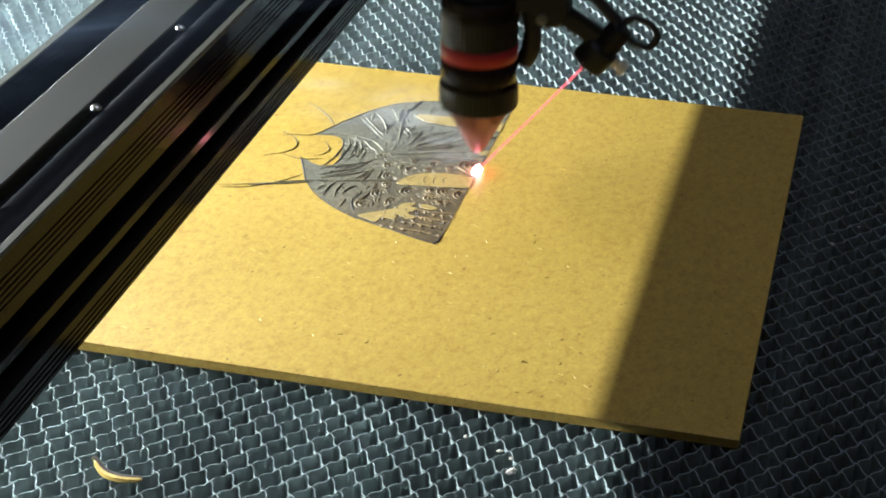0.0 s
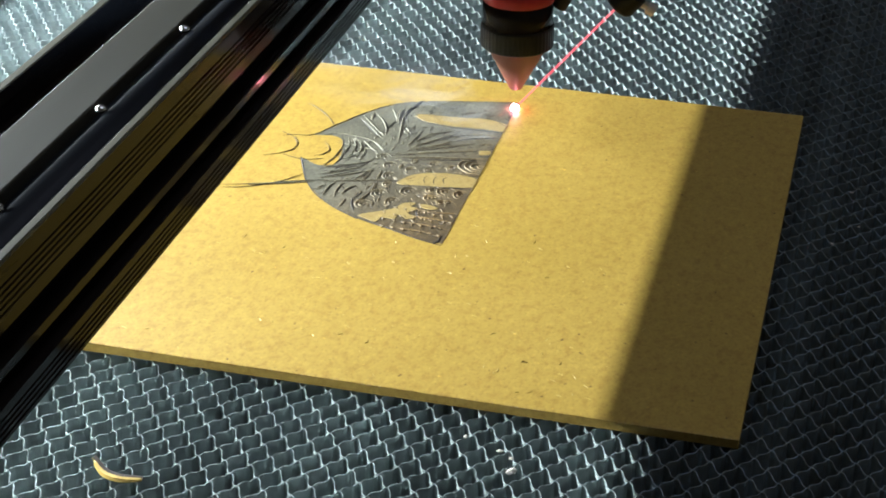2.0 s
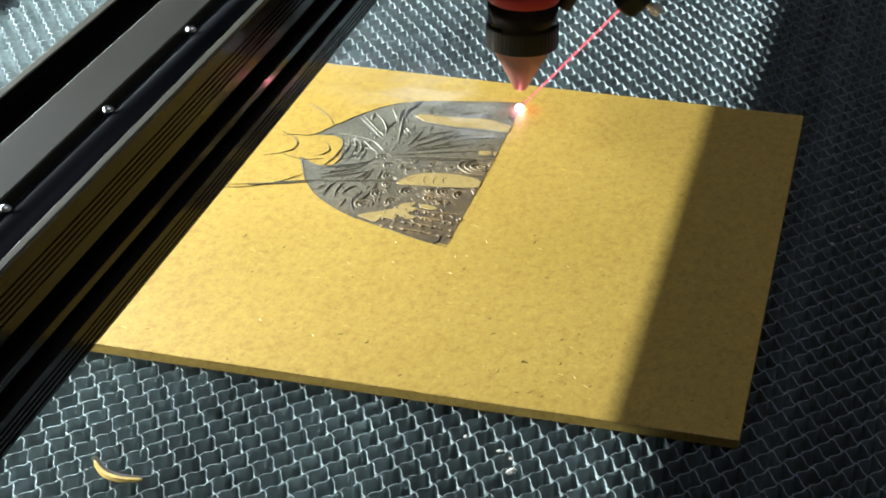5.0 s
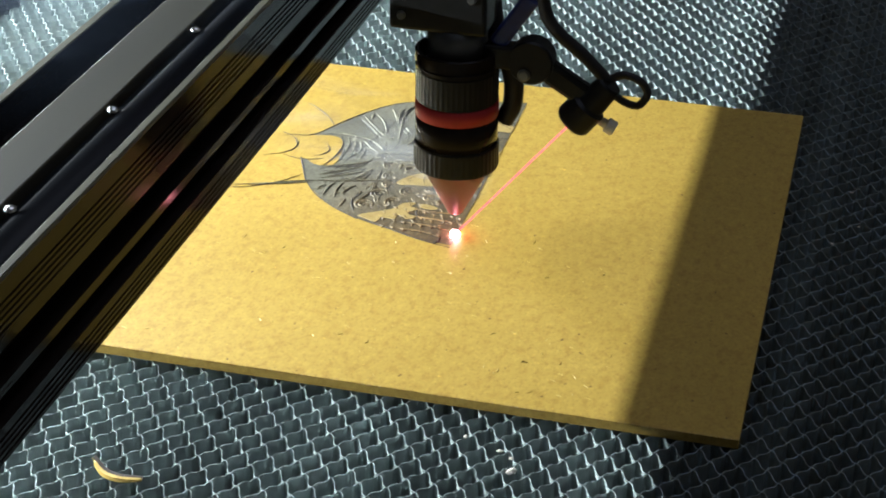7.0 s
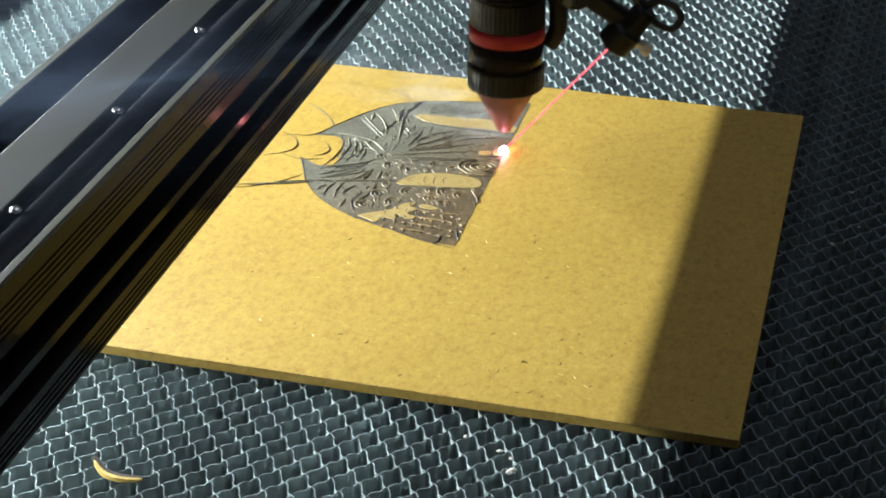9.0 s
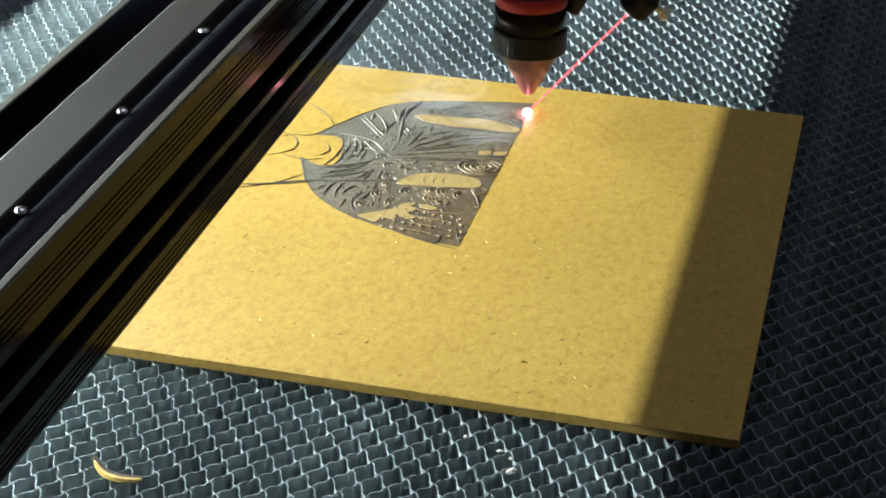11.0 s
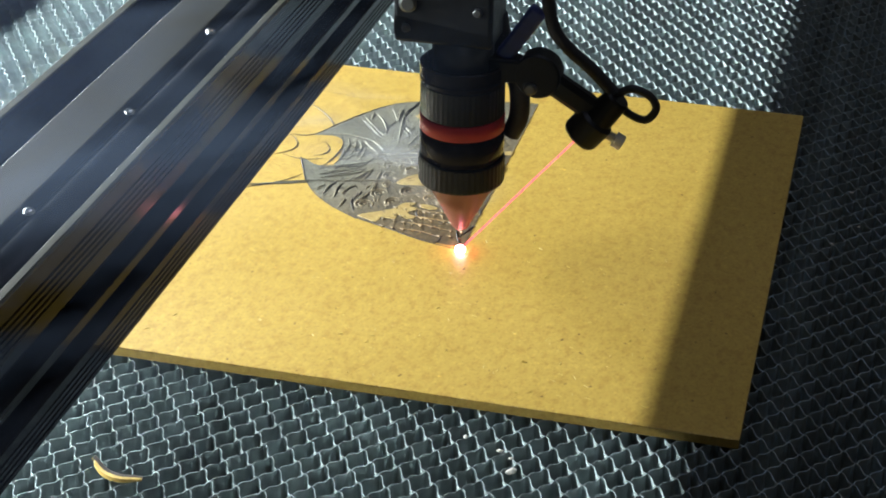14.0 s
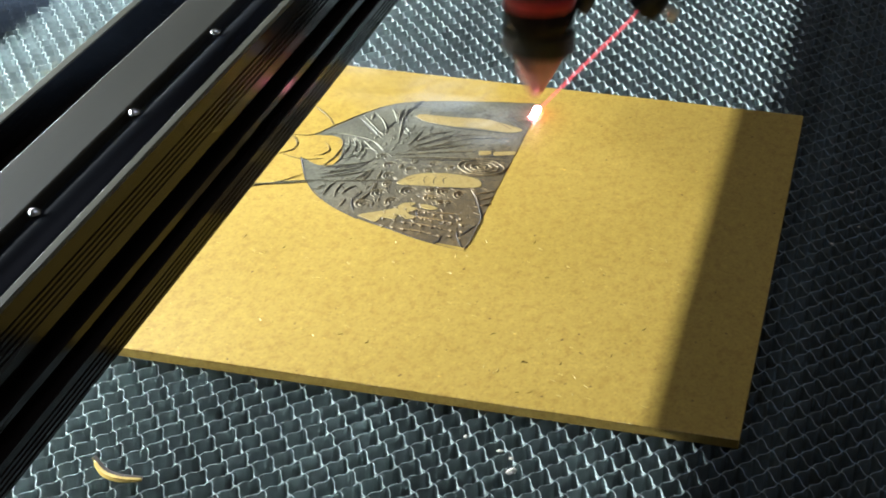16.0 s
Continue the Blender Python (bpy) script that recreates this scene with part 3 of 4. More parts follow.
    stroke(bm, [(-150.3, 116.0), (-143.7, 119.6), (-136.7, 125.1)], 0.6, H)
    stroke(bm, [(-144.4, 114.6), (-145.7, 109.9), (-145.8, 104.4)], 0.8, H)
    stroke(bm, [(-141.9, 115.3), (-142.5, 109.6), (-141.7, 103.4)], 0.8, H)
    stroke(bm, [(-139.7, 116.8), (-137.6, 121.3), (-135.2, 127.7)], 0.8, H)
    stroke(bm, [(-137.3, 114.0), (-139.3, 110.4), (-140.1, 106.8)], 0.8, H)
    stroke(bm, [(-131.2, 118.3), (-131.3, 111.8), (-132.6, 106.0), (-134.3, 102.2)], 0.9, H)
    stroke(bm, [(-132.2, 126.8), (-132.0, 122.4), (-131.9, 118.1)], 0.8, H)
    stroke(bm, [(-137.6, 103.7), (-138.0, 100.3), (-138.0, 97.8)], 0.6, H)
    stroke(bm, [(-135.3, 126.8), (-135.9, 120.9), (-136.9, 116.7)], 0.7, H)
    stroke(bm, [(-151.3, 113.1), (-136.5, 117.7), (-125.1, 121.3)], 0.7, H)
    stroke(bm, [(-173.1, 104.9), (-160.9, 109.1), (-151.3, 113.1)], 0.7, H)
    stroke(bm, [(-100.6, 121.2), (-97.2, 115.8), (-94.9, 109.8)], 0.7, H)
    stroke(bm, [(-108.9, 129.8), (-99.7, 131.5), (-92.1, 134.4)], 0.6, H)
    stroke(bm, [(-98.2, 117.6), (-95.0, 119.8), (-92.2, 122.3)], 0.7, H)
    stroke(bm, [(-95.5, 114.2), (-93.6, 115.6), (-92.1, 117.2)], 0.6, H)
    stroke(bm, [(-95.3, 110.1), (-93.3, 111.1), (-91.9, 113.1)], 0.6, H)
    stroke(bm, [(-113.9, 102.5), (-107.0, 102.0), (-99.8, 102.8)], 0.8, H)
    stroke(bm, [(-114.6, 97.8), (-107.3, 97.3), (-100.2, 97.0)], 0.8, H)
    stroke(bm, [(-115.4, 93.2), (-107.5, 92.6), (-100.6, 91.4)], 0.8, H)
    stroke(bm, [(-116.1, 88.7), (-107.7, 88.1), (-101.0, 85.9)], 0.8, H)
    # loops: an outer shell, an inner curl and a pale kernel
    def shell(x, y, rx, ry, turn=0.0):
        for f, w in ((1.0, 0.9), (0.55, 0.7)):
            pts = [(x + f * rx * math.cos(a), y + f * ry * math.sin(a)) for a in [turn + k * math.pi / 4 for k in range(6)]]
            stroke(bm, pts, w, H)
        stroke(bm, [(x - rx * 0.15, y), (x + rx * 0.2, y + ry * 0.1)], 0.8, H)

    shell(-134.3, 137.0, 2.6, 2.5, 0.3)
    shell(-130.3, 131.3, 2.4, 2.5, 0.6)
    shell(-122.8, 136.1, 1.6, 1.9, 1.0)
    shell(-122.9, 129.8, 1.8, 2.1, 0.4)
    shell(-128.5, 123.4, 2.3, 2.8, 0.7)
    shell(-127.1, 117.3, 2.0, 2.0, 1.1)
    shell(-128.1, 110.2, 2.8, 3.1, 0.5)
    shell(-119.1, 114.0, 3.0, 3.2, 0.8)
    shell(-112.2, 116.7, 2.1, 2.0, 1.2)
    shell(-122.4, 105.5, 2.4, 3.1, 0.6)
    shell(-130.7, 101.5, 3.0, 3.0, 0.9)
    shell(-115.9, 135.8, 2.2, 2.5, 0.4)
    shell(-107.5, 116.8, 3.0, 3.2, 0.7)
    shell(-102.2, 116.1, 2.6, 2.8, 1.0)
    shell(-110.8, 111.2, 2.8, 2.3, 0.5)
    shell(-107.0, 108.9, 1.7, 1.9, 0.8)
    shell(-117.0, 131.0, 1.6, 1.7, 1.1)
    shell(-104.7, 109.6, 1.4, 1.5, 0.6)
    shell(-126.3, 131.1, 1.1, 1.7, 0.9)
    shell(-109.9, 133.9, 1.6, 2.5, 0.3)
    shell(-143.9, 137.1, 1.1, 1.3, 0.7)
    # rosette with scalloped rings
    for r, w in ((1.0, 0.8), (0.72, 0.6), (0.45, 0.7), (0.18, 0.8)):
        pts = [(-100.8 + 7.8 * r * math.cos(a * math.pi / 8), 137.8 + 5.4 * r * (1 + 0.10 * (a % 2)) * math.sin(a * math.pi / 8)) for a in range(17)]
        stroke(bm, pts, w, H, taper=False)
    # knuckles along the lower hem
    rnd = random.Random(5)
    for k in range(4):
        for j in range(9):
            x, y = -124.0 + j * 3.2 + k * 0.9 + rnd.uniform(-0.5, 0.5), 101.5 - k * 4.3 - j * 0.25 + rnd.uniform(-0.4, 0.4)
            stroke(bm, [(x - 0.7, y + 0.8), (x + 0.5, y + 0.2), (x + 0.3, y - 0.9)], 0.6, H)
    # fine ripples of the cloth
    for k in range(380):
        x, y = rnd.uniform(-150, -94), rnd.uniform(92, 188)
        if y > min(182, 146 + (x + 150) * 1.6) or y < 96 + (-118 - x) * 0.4 or 164 < y < 176 and x > -134:
            continue
        a = math.atan2(y - 138.0, x + 134.2) + rnd.uniform(-0.4, 0.4)
        ln = rnd.uniform(0.6, 1.8)
        stroke(bm, [(x - ln * math.cos(a), y - ln * math.sin(a)), (x + ln * math.cos(a), y + ln * math.sin(a))], rnd.uniform(0.35, 0.6), 0.2)


def robe_uncut(bm):
    """Areas that the beam has left pale: sleeves, palm and cuffs."""
    patch(bm, [(-133.0, 172.0), (-130.9, 174.1), (-120.2, 174.6), (-108.2, 176.0), (-100.5, 173.6), (-93.8, 170.6), (-97.1, 167.3), (-106.3, 167.6), (-118.3, 167.2), (-128.6, 168.7)], 0.16)
    patch(bm, [(-125.3, 119.1), (-122.8, 124.1), (-119.0, 127.8), (-110.0, 130.3), (-100.6, 129.0), (-97.7, 125.5), (-98.9, 122.6), (-108.4, 120.3), (-116.7, 119.3), (-122.7, 118.1)], 0.16)
    patch(bm, [(-130.6, 93.4), (-129.3, 95.0), (-123.4, 99.0), (-120.4, 101.9), (-118.5, 105.7), (-115.0, 106.7), (-115.8, 104.0), (-113.4, 103.0), (-115.6, 99.2), (-112.4, 97.2), (-114.9, 95.3), (-118.2, 97.2), (-118.6, 94.3), (-122.6, 94.0), (-123.9, 90.8), (-127.2, 91.9)], 0.16)
    patch(bm, [(-104.5, 150.0), (-101.1, 150.9), (-99.6, 149.5), (-100.8, 147.8), (-103.7, 147.0)], 0.16)
    patch(bm, [(-99.5, 150.5), (-92.5, 152.9), (-92.3, 150.2), (-98.9, 147.9)], 0.16)
    patch(bm, [(-113.7, 106.2), (-110.8, 106.6), (-107.0, 104.8), (-109.2, 103.4), (-112.6, 104.1)], 0.16)


def robe_lines(bm):
    """Dark charred outlines, and shade painted along one side of the folds."""
    stroke(bm, [(-133.5, 185.5), (-134.4, 185.0), (-123.6, 188.0), (-113.7, 190.3), (-103.8, 192.5), (-94.5, 194.1)], 0.5, 0.08, taper=False)
    stroke(bm, [(-161.3, 129.5), (-157.5, 120.6), (-154.3, 113.2)], 0.7, 0.08, taper=False)
    stroke(bm, [(-154.3, 113.2), (-148.2, 104.6), (-139.6, 97.0), (-130.0, 91.2)], 0.5, 0.08, taper=False)
    stroke(bm, [(-173.2, 173.0), (-167.7, 168.9), (-161.5, 162.0), (-158.1, 156.5)], 0.3, 0.2)
    stroke(bm, [(-172.6, 143.2), (-170.4, 145.7), (-163.1, 147.3), (-158.1, 156.5), (-151.7, 168.3), (-144.2, 178.6), (-135.4, 184.7)], 0.3, 0.2)
    stroke(bm, [(-174.5, 147.5), (-169.9, 144.9), (-166.3, 140.2), (-165.8, 135.2), (-168.5, 131.1), (-174.4, 127.2)], 0.3, 0.2)
    stroke(bm, [(-157.4, 143.6), (-153.9, 137.6), (-154.8, 133.6), (-157.4, 131.5)], 0.2, 0.2)
    stroke(bm, [(-168.1, 129.9), (-160.4, 127.9), (-153.7, 130.2)], 0.2, 0.2)
    stroke(bm, [(-160.7, 128.3), (-159.3, 124.6), (-156.6, 119.1)], 0.6, 0.2)
    stroke(bm, [(-181.1, 102.2), (-167.9, 106.7), (-154.3, 112.7), (-125.9, 121.1)], 0.3, 0.2)
    stroke(bm, [(-179.7, 100.5), (-169.9, 104.1), (-161.5, 110.7), (-156.1, 117.9)], 0.2, 0.2)
    stroke(bm, [(-153.2, 150.1), (-150.4, 141.8), (-150.5, 132.5), (-152.1, 125.2)], 0.6, 0.2)
    stroke(bm, [(-148.9, 140.4), (-148.0, 132.3), (-149.0, 126.6)], 0.5, 0.2)
    stroke(bm, [(-153.4, 123.5), (-145.9, 125.6), (-139.7, 128.3), (-137.9, 132.8)], 0.6, 0.2)
    stroke(bm, [(-150.9, 115.8), (-144.4, 120.7), (-138.6, 125.9)], 0.6, 0.2)
    stroke(bm, [(-144.5, 113.7), (-145.8, 109.1), (-146.3, 104.7)], 0.7, 0.2)
    stroke(bm, [(-141.9, 114.0), (-142.3, 108.3), (-141.7, 103.4)], 0.6, 0.2)
    stroke(bm, [(-131.7, 117.3), (-131.7, 111.3), (-133.0, 106.3), (-134.4, 102.1)], 0.9, 0.2)
    stroke(bm, [(-135.7, 105.1), (-134.8, 100.8), (-132.6, 96.1)], 1.0, 0.2)
    stroke(bm, [(-135.4, 105.2), (-134.4, 107.1), (-133.7, 109.9)], 0.8, 0.2)
    stroke(bm, [(-134.9, 179.6), (-136.8, 176.0), (-136.0, 170.2), (-133.3, 164.9)], 0.6, 0.2)
    stroke(bm, [(-114.9, 119.0), (-117.0, 124.0), (-115.8, 128.7)], 0.6, 0.2)
    stroke(bm, [(-111.8, 119.4), (-113.7, 124.0), (-112.6, 129.2)], 0.6, 0.2)
    stroke(bm, [(-108.4, 120.3), (-110.7, 124.9), (-109.4, 129.6)], 0.7, 0.2)
    stroke(bm, [(-123.1, 121.0), (-121.4, 123.2), (-119.6, 126.3)], 0.6, 0.2)
    stroke(bm, [(-122.7, 120.7), (-119.2, 122.1)], 0.5, 0.2)
    stroke(bm, [(-128.3, 167.8), (-118.1, 166.2), (-105.9, 166.2), (-94.4, 167.0)], 0.6, 0.2)
    stroke(bm, [(-102.9, 179.5), (-97.8, 174.9), (-92.3, 170.1)], 0.6, 0.2)
    stroke(bm, [(-105.1, 175.8), (-100.6, 172.1), (-96.1, 169.0)], 0.5, 0.2)
    stroke(bm, [(-101.6, 180.9), (-97.0, 177.1), (-91.6, 172.7)], 0.4, 0.2)
    stroke(bm, [(-116.7, 117.2), (-108.2, 119.5), (-98.7, 121.3)], 0.5, 0.2)
    stroke(bm, [(-130.2, 91.9), (-120.2, 88.3), (-107.9, 83.2), (-93.3, 79.6)], 0.5, 0.2)
    stroke(bm, [(-99.8, 120.2), (-95.1, 110.2), (-91.7, 99.0), (-91.6, 88.5), (-92.7, 80.2)], 0.8, 0.2)
    stroke(bm, [(-98.2, 93.3), (-96.1, 86.5), (-93.3, 81.1)], 0.8, 0.2)
    stroke(bm, [(-92.4, 98.0), (-94.6, 92.3), (-96.1, 88.0)], 0.7, 0.2)
    stroke(bm, [(-101.4, 87.3), (-101.8, 83.4), (-103.2, 81.8)], 0.8, 0.2)
    stroke(bm, [(-113.1, 102.3), (-113.1, 99.9), (-111.5, 97.9)], 0.6, 0.2)
    stroke(bm, [(-124.3, 91.9), (-123.0, 93.9), (-122.1, 93.3)], 0.8, 0.2)
    stroke(bm, [(-137.7, 174.7), (-136.8, 167.9), (-135.1, 159.5)], 0.6, 0.2)
    stroke(bm, [(-150.4, 164.1), (-145.4, 157.6), (-141.2, 152.5)], 0.5, 0.2)
    stroke(bm, [(-115.1, 154.5), (-108.3, 159.3), (-97.0, 162.5)], 0.6, 0.2)
    stroke(bm, [(-103.4, 145.7), (-92.9, 148.6)], 0.5, 0.2)
    stroke(bm, [(-130.9, 135.3), (-117.1, 139.1), (-92.1, 144.7)], 0.5, 0.2)
    stroke(bm, [(-109.0, 130.2), (-99.8, 131.9), (-92.7, 134.7)], 0.5, 0.2)
    stroke(bm, [(-99.7, 151.3), (-100.0, 149.4), (-98.6, 147.5)], 0.6, 0.2)
    # copies of the ridges, shifted to their shadow side and drawn dark as shade
    stroke(bm, [(-150.6, 164.8), (-145.3, 158.8), (-141.1, 153.7), (-138.8, 150.5)], 0.4, 0.1)
    stroke(bm, [(-150.1, 167.4), (-144.0, 159.2), (-138.9, 152.8)], 0.4, 0.1)
    stroke(bm, [(-146.7, 169.9), (-142.7, 165.5), (-139.3, 158.5), (-138.1, 153.1)], 0.4, 0.1)
    stroke(bm, [(-147.0, 170.3), (-146.8, 167.3), (-146.4, 163.9)], 0.4, 0.1)
    stroke(bm, [(-141.7, 174.9), (-139.2, 170.5), (-137.1, 164.6)], 0.4, 0.1)
    stroke(bm, [(-137.7, 176.5), (-137.8, 170.9), (-136.3, 163.3)], 0.4, 0.1)
    stroke(bm, [(-135.6, 175.0), (-135.9, 168.4), (-134.3, 159.9), (-132.0, 147.2)], 0.4, 0.1)
    stroke(bm, [(-138.7, 176.2), (-138.6, 170.6), (-137.3, 166.0)], 0.4, 0.1)
    stroke(bm, [(-128.5, 146.7), (-127.5, 153.6), (-126.7, 160.1)], 0.4, 0.1)
    stroke(bm, [(-126.7, 150.5), (-125.1, 154.3), (-122.9, 155.9)], 0.4, 0.1)
    stroke(bm, [(-127.5, 145.6), (-122.0, 151.8), (-115.8, 160.3)], 0.4, 0.1)
    stroke(bm, [(-127.2, 144.3), (-119.4, 149.3), (-113.9, 154.6)], 0.4, 0.1)
    stroke(bm, [(-126.1, 143.2), (-117.2, 148.5), (-106.4, 154.8)], 0.4, 0.1)
    stroke(bm, [(-131.6, 138.9), (-119.8, 143.6), (-105.0, 149.1)], 0.4, 0.1)
    stroke(bm, [(-131.2, 137.2), (-117.0, 140.2), (-91.9, 145.9)], 0.4, 0.1)
    stroke(bm, [(-160.0, 147.9), (-153.6, 150.2), (-145.5, 149.1), (-139.9, 146.8), (-135.1, 142.1)], 0.4, 0.1)
    stroke(bm, [(-143.9, 147.1), (-140.3, 142.5), (-136.9, 139.2)], 0.4, 0.1)
    stroke(bm, [(-140.3, 146.7), (-136.8, 143.0), (-135.0, 140.7)], 0.4, 0.1)
    stroke(bm, [(-152.4, 124.4), (-145.5, 126.4), (-138.9, 130.5), (-136.4, 134.8)], 0.4, 0.1)
    stroke(bm, [(-151.1, 117.7), (-145.2, 122.0), (-138.4, 127.0)], 0.4, 0.1)
    stroke(bm, [(-143.8, 114.1), (-145.1, 109.4), (-145.2, 103.9)], 0.4, 0.1)
    stroke(bm, [(-141.4, 114.8), (-141.9, 109.0), (-141.1, 102.9)], 0.4, 0.1)
    stroke(bm, [(-139.1, 116.3), (-137.0, 120.8), (-134.6, 127.2)], 0.4, 0.1)
    stroke(bm, [(-136.7, 113.5), (-138.7, 109.9), (-139.5, 106.3)], 0.4, 0.1)
    stroke(bm, [(-130.6, 117.7), (-130.7, 111.3), (-132.0, 105.5), (-133.7, 101.7)], 0.4, 0.1)
    stroke(bm, [(-131.6, 126.3), (-131.5, 121.9), (-131.4, 117.5)], 0.4, 0.1)
    stroke(bm, [(-134.7, 126.3), (-135.3, 120.4), (-136.4, 116.2)], 0.4, 0.1)
    stroke(bm, [(-150.7, 112.6), (-135.9, 117.2), (-124.6, 120.7)], 0.4, 0.1)
    stroke(bm, [(-172.5, 104.4), (-160.3, 108.6), (-150.7, 112.6)], 0.4, 0.1)
    stroke(bm, [(-100.1, 120.7), (-96.7, 115.3), (-94.3, 109.3)], 0.4, 0.1)
    stroke(bm, [(-97.7, 117.1), (-94.4, 119.3), (-91.6, 121.8)], 0.4, 0.1)
    stroke(bm, [(-113.3, 102.0), (-106.5, 101.5), (-99.3, 102.3)], 0.4, 0.1)
    stroke(bm, [(-114.1, 97.3), (-106.7, 96.8), (-99.7, 96.5)], 0.4, 0.1)
    stroke(bm, [(-114.8, 92.7), (-107.0, 92.1), (-100.1, 90.9)], 0.4, 0.1)
    stroke(bm, [(-115.6, 88.2), (-107.2, 87.6), (-100.5, 85.4)], 0.4, 0.1)
    rnd = random.Random(8)
    for k in range(460):
        x, y = rnd.uniform(-152, -93), rnd.uniform(86, 188)
        if y > min(184, 148 + (x + 150) * 1.6) or y < 94 + (-118 - x) * 0.4 or 164 < y < 176 and x > -134:
            continue
        a = math.atan2(y - 138.0, x + 134.2) + rnd.uniform(-0.5, 0.5)
        ln = rnd.uniform(0.4, 1.9)
        stroke(bm, [(x - ln * math.cos(a), y - ln * math.sin(a)), (x + ln * math.cos(a), y + ln * math.sin(a))], rnd.uniform(0.2, 0.4), 0.1)


LAYERS = (("scorched_ground", robe_ground, BURN, "grey scorched engraved area"),
          ("lit_fold", robe_folds, RIDGE, "folds and loops standing in relief"),
          ("uncut_area", robe_uncut, UNCUT, "pale uncut sleeves and palm"),
          ("char_and_shade_line", robe_lines, CHAR_SHADE, "dark charred outlines and painted shade beside the folds"))
NEW_STRIPS, FIRST_X = 16, -0.1011


def build_engraving(board):
    for name, draw, mat, label in LAYERS:
        bm = bmesh.new()
        draw(bm)
        ob = part(name, clipped(bm, None, FIRST_X), mat, board, label)
        ob.location.z = BOARD_TOP + 0.00004


def build_fresh(board):
    """The narrow bands that the beam burns during the clip, one after another, each at its own time."""
    width = (BURN_EDGE - FIRST_X) / NEW_STRIPS
    whole = bmesh.new()
    for k, (name, draw, mat, label) in enumerate(LAYERS):
        one = bmesh.new()
        draw(one)
        clipped(one, FIRST_X, None)
        for f in one.faces:
            f.material_index = k
        me = bpy.data.meshes.new("band")
        one.to_mesh(me)
        one.free()
        whole.from_mesh(me)
        bpy.data.meshes.remove(me)
    strips = []
    for k in range(NEW_STRIPS):
        x = FIRST_X + width * k
        ob = part("fresh_burn", clipped(whole.copy(), x, x + width * 1.002), [layer[2] for layer in LAYERS], board, "brown freshly burnt narrow band")
        strips.append((ob, (k + 0.6) * 16.0 / NEW_STRIPS))
    whole.free()
    return strips


def build_scraps():
    # curled chip of burnt wood on the bed
    chip = thing("wood_chip", "curled burnt wood offcut lying on the honeycomb", "wood chip", (-0.1565, -0.0490, 0))
    path = smooth_path([(0, 0, 0.0022), (0.0042, -0.0038, 0.0013), (0.0090, -0.0054, 0.0013), (0.0148, -0.0046, 0.0016)], 8)
    for name, mat, off, w0, h0, label in (("chip_body", CHAR, 0.0, 0.0008, 0.0008, "dark charred back"), ("chip_edge", CHIPWOOD, -0.0008, 0.00045, 0.0009, "yellow raw wood edge")):
        bm = bmesh.new()
        rings = []
        n = len(path) - 1
        for i, p in enumerate(path):
            d = (path[min(i + 1, n)] - path[max(i - 1, 0)]).normalized()
            s = Vector((-d.y, d.x, 0)).normalized()
            f = 0.25 + 0.75 * math.sin(math.pi * (0.04 + 0.92 * i / n)) ** 0.6
            if name == "chip_edge" and (i < 3):
                f *= 0.2
            c = p + s * off
            rings.append([bm.verts.new(c + s * w0 * f + Vector((0, 0, h0 * f * 0.6))), bm.verts.new(c - s * w0 * f + Vector((0, 0, h0 * f * 0.45))), bm.verts.new(c - s * w0 * f - Vector((0, 0, h0 * f))), bm.verts.new(c + s * w0 * f - Vector((0, 0, h0 * f)))])
        for a, c in zip(rings, rings[1:]):
            for k in range(4):
                bm.faces.new((a[k], a[(k + 1) % 4], c[(k + 1) % 4], c[k]))
        bm.faces.new(rings[0])
        bm.faces.new(rings[-1])
        part(name, bm, mat, chip, label)
    # small pale scraps caught in the cells
    for x, y, s in ((-0.0542, -0.0252, 0.0013), (-0.0590, -0.0170, 0.0007), (-0.0555, -0.0195, 0.0006), (-0.0690, -0.0130, 0.0006), (0.0160, 0.120, 0.0005), (0.0200, 0.158, 0.0005), (0.0235, 0.134, 0.0004)):
        bm = bmesh.new()
        bmesh.ops.create_icosphere(bm, subdivisions=1, radius=s)
        for v in bm.verts:
            v.co.x *= 1.5
            v.co.z = v.co.z * 0.4
            v.co += Vector((noise.noise(v.co * 2000 + Vector((x * 100, 0, 0))), noise.noise(v.co * 2300), 0)) * s * 0.35
        ob = tagged(part("scrap", bm, PAPER), "tiny pale scrap of debris on the honeycomb", "debris", "scraps on the bed")
        ob.matrix_basis = pose(x, y, s * 0.4 - 0.0001, 0, 0, x * 9000)


def puff(name, seed, size, mat, parent, at, turn=0.0):
    """One curled veil of smoke, about two units wide before it is sized."""
    bm = bmesh.new()
    bmesh.ops.create_grid(bm, x_segments=28, y_segments=28, size=1.0)
    for v in bm.verts:
        q = v.co * 1.1 + Vector((seed * 3.7, seed * 1.9, 0))
        v.co.z = 0.5 * noise.noise(q) + 0.2 * noise.noise(q * 2.6) + 0.25 * v.co.x * v.co.x
    ob = part(name, bm, mat, parent, smooth=True)
    ob.matrix_basis = pose(*at, 0, 0, turn) @ Matrix.Diagonal((*size, 1))
    ob.visible_shadow = False
    return ob


def build_smoke():
    s = thing("smoke_wisp", "thin pale smoke curling from the burning spot", "smoke", (SCAN_X, 0.13, BOARD_TOP))
    for k, (x, y, z, r, turn) in enumerate(((-0.008, 0.001, 0.005, 0.014, 10), (-0.020, 0.004, 0.009, 0.026, -15), (-0.036, 0.008, 0.016, 0.034, 20), (-0.050, 0.010, 0.026, 0.038, 5))):
        puff("puff", k + 1, (r * 1.5, r, r * 0.5), SMOKE, s, (x, y, z), turn)
    return s


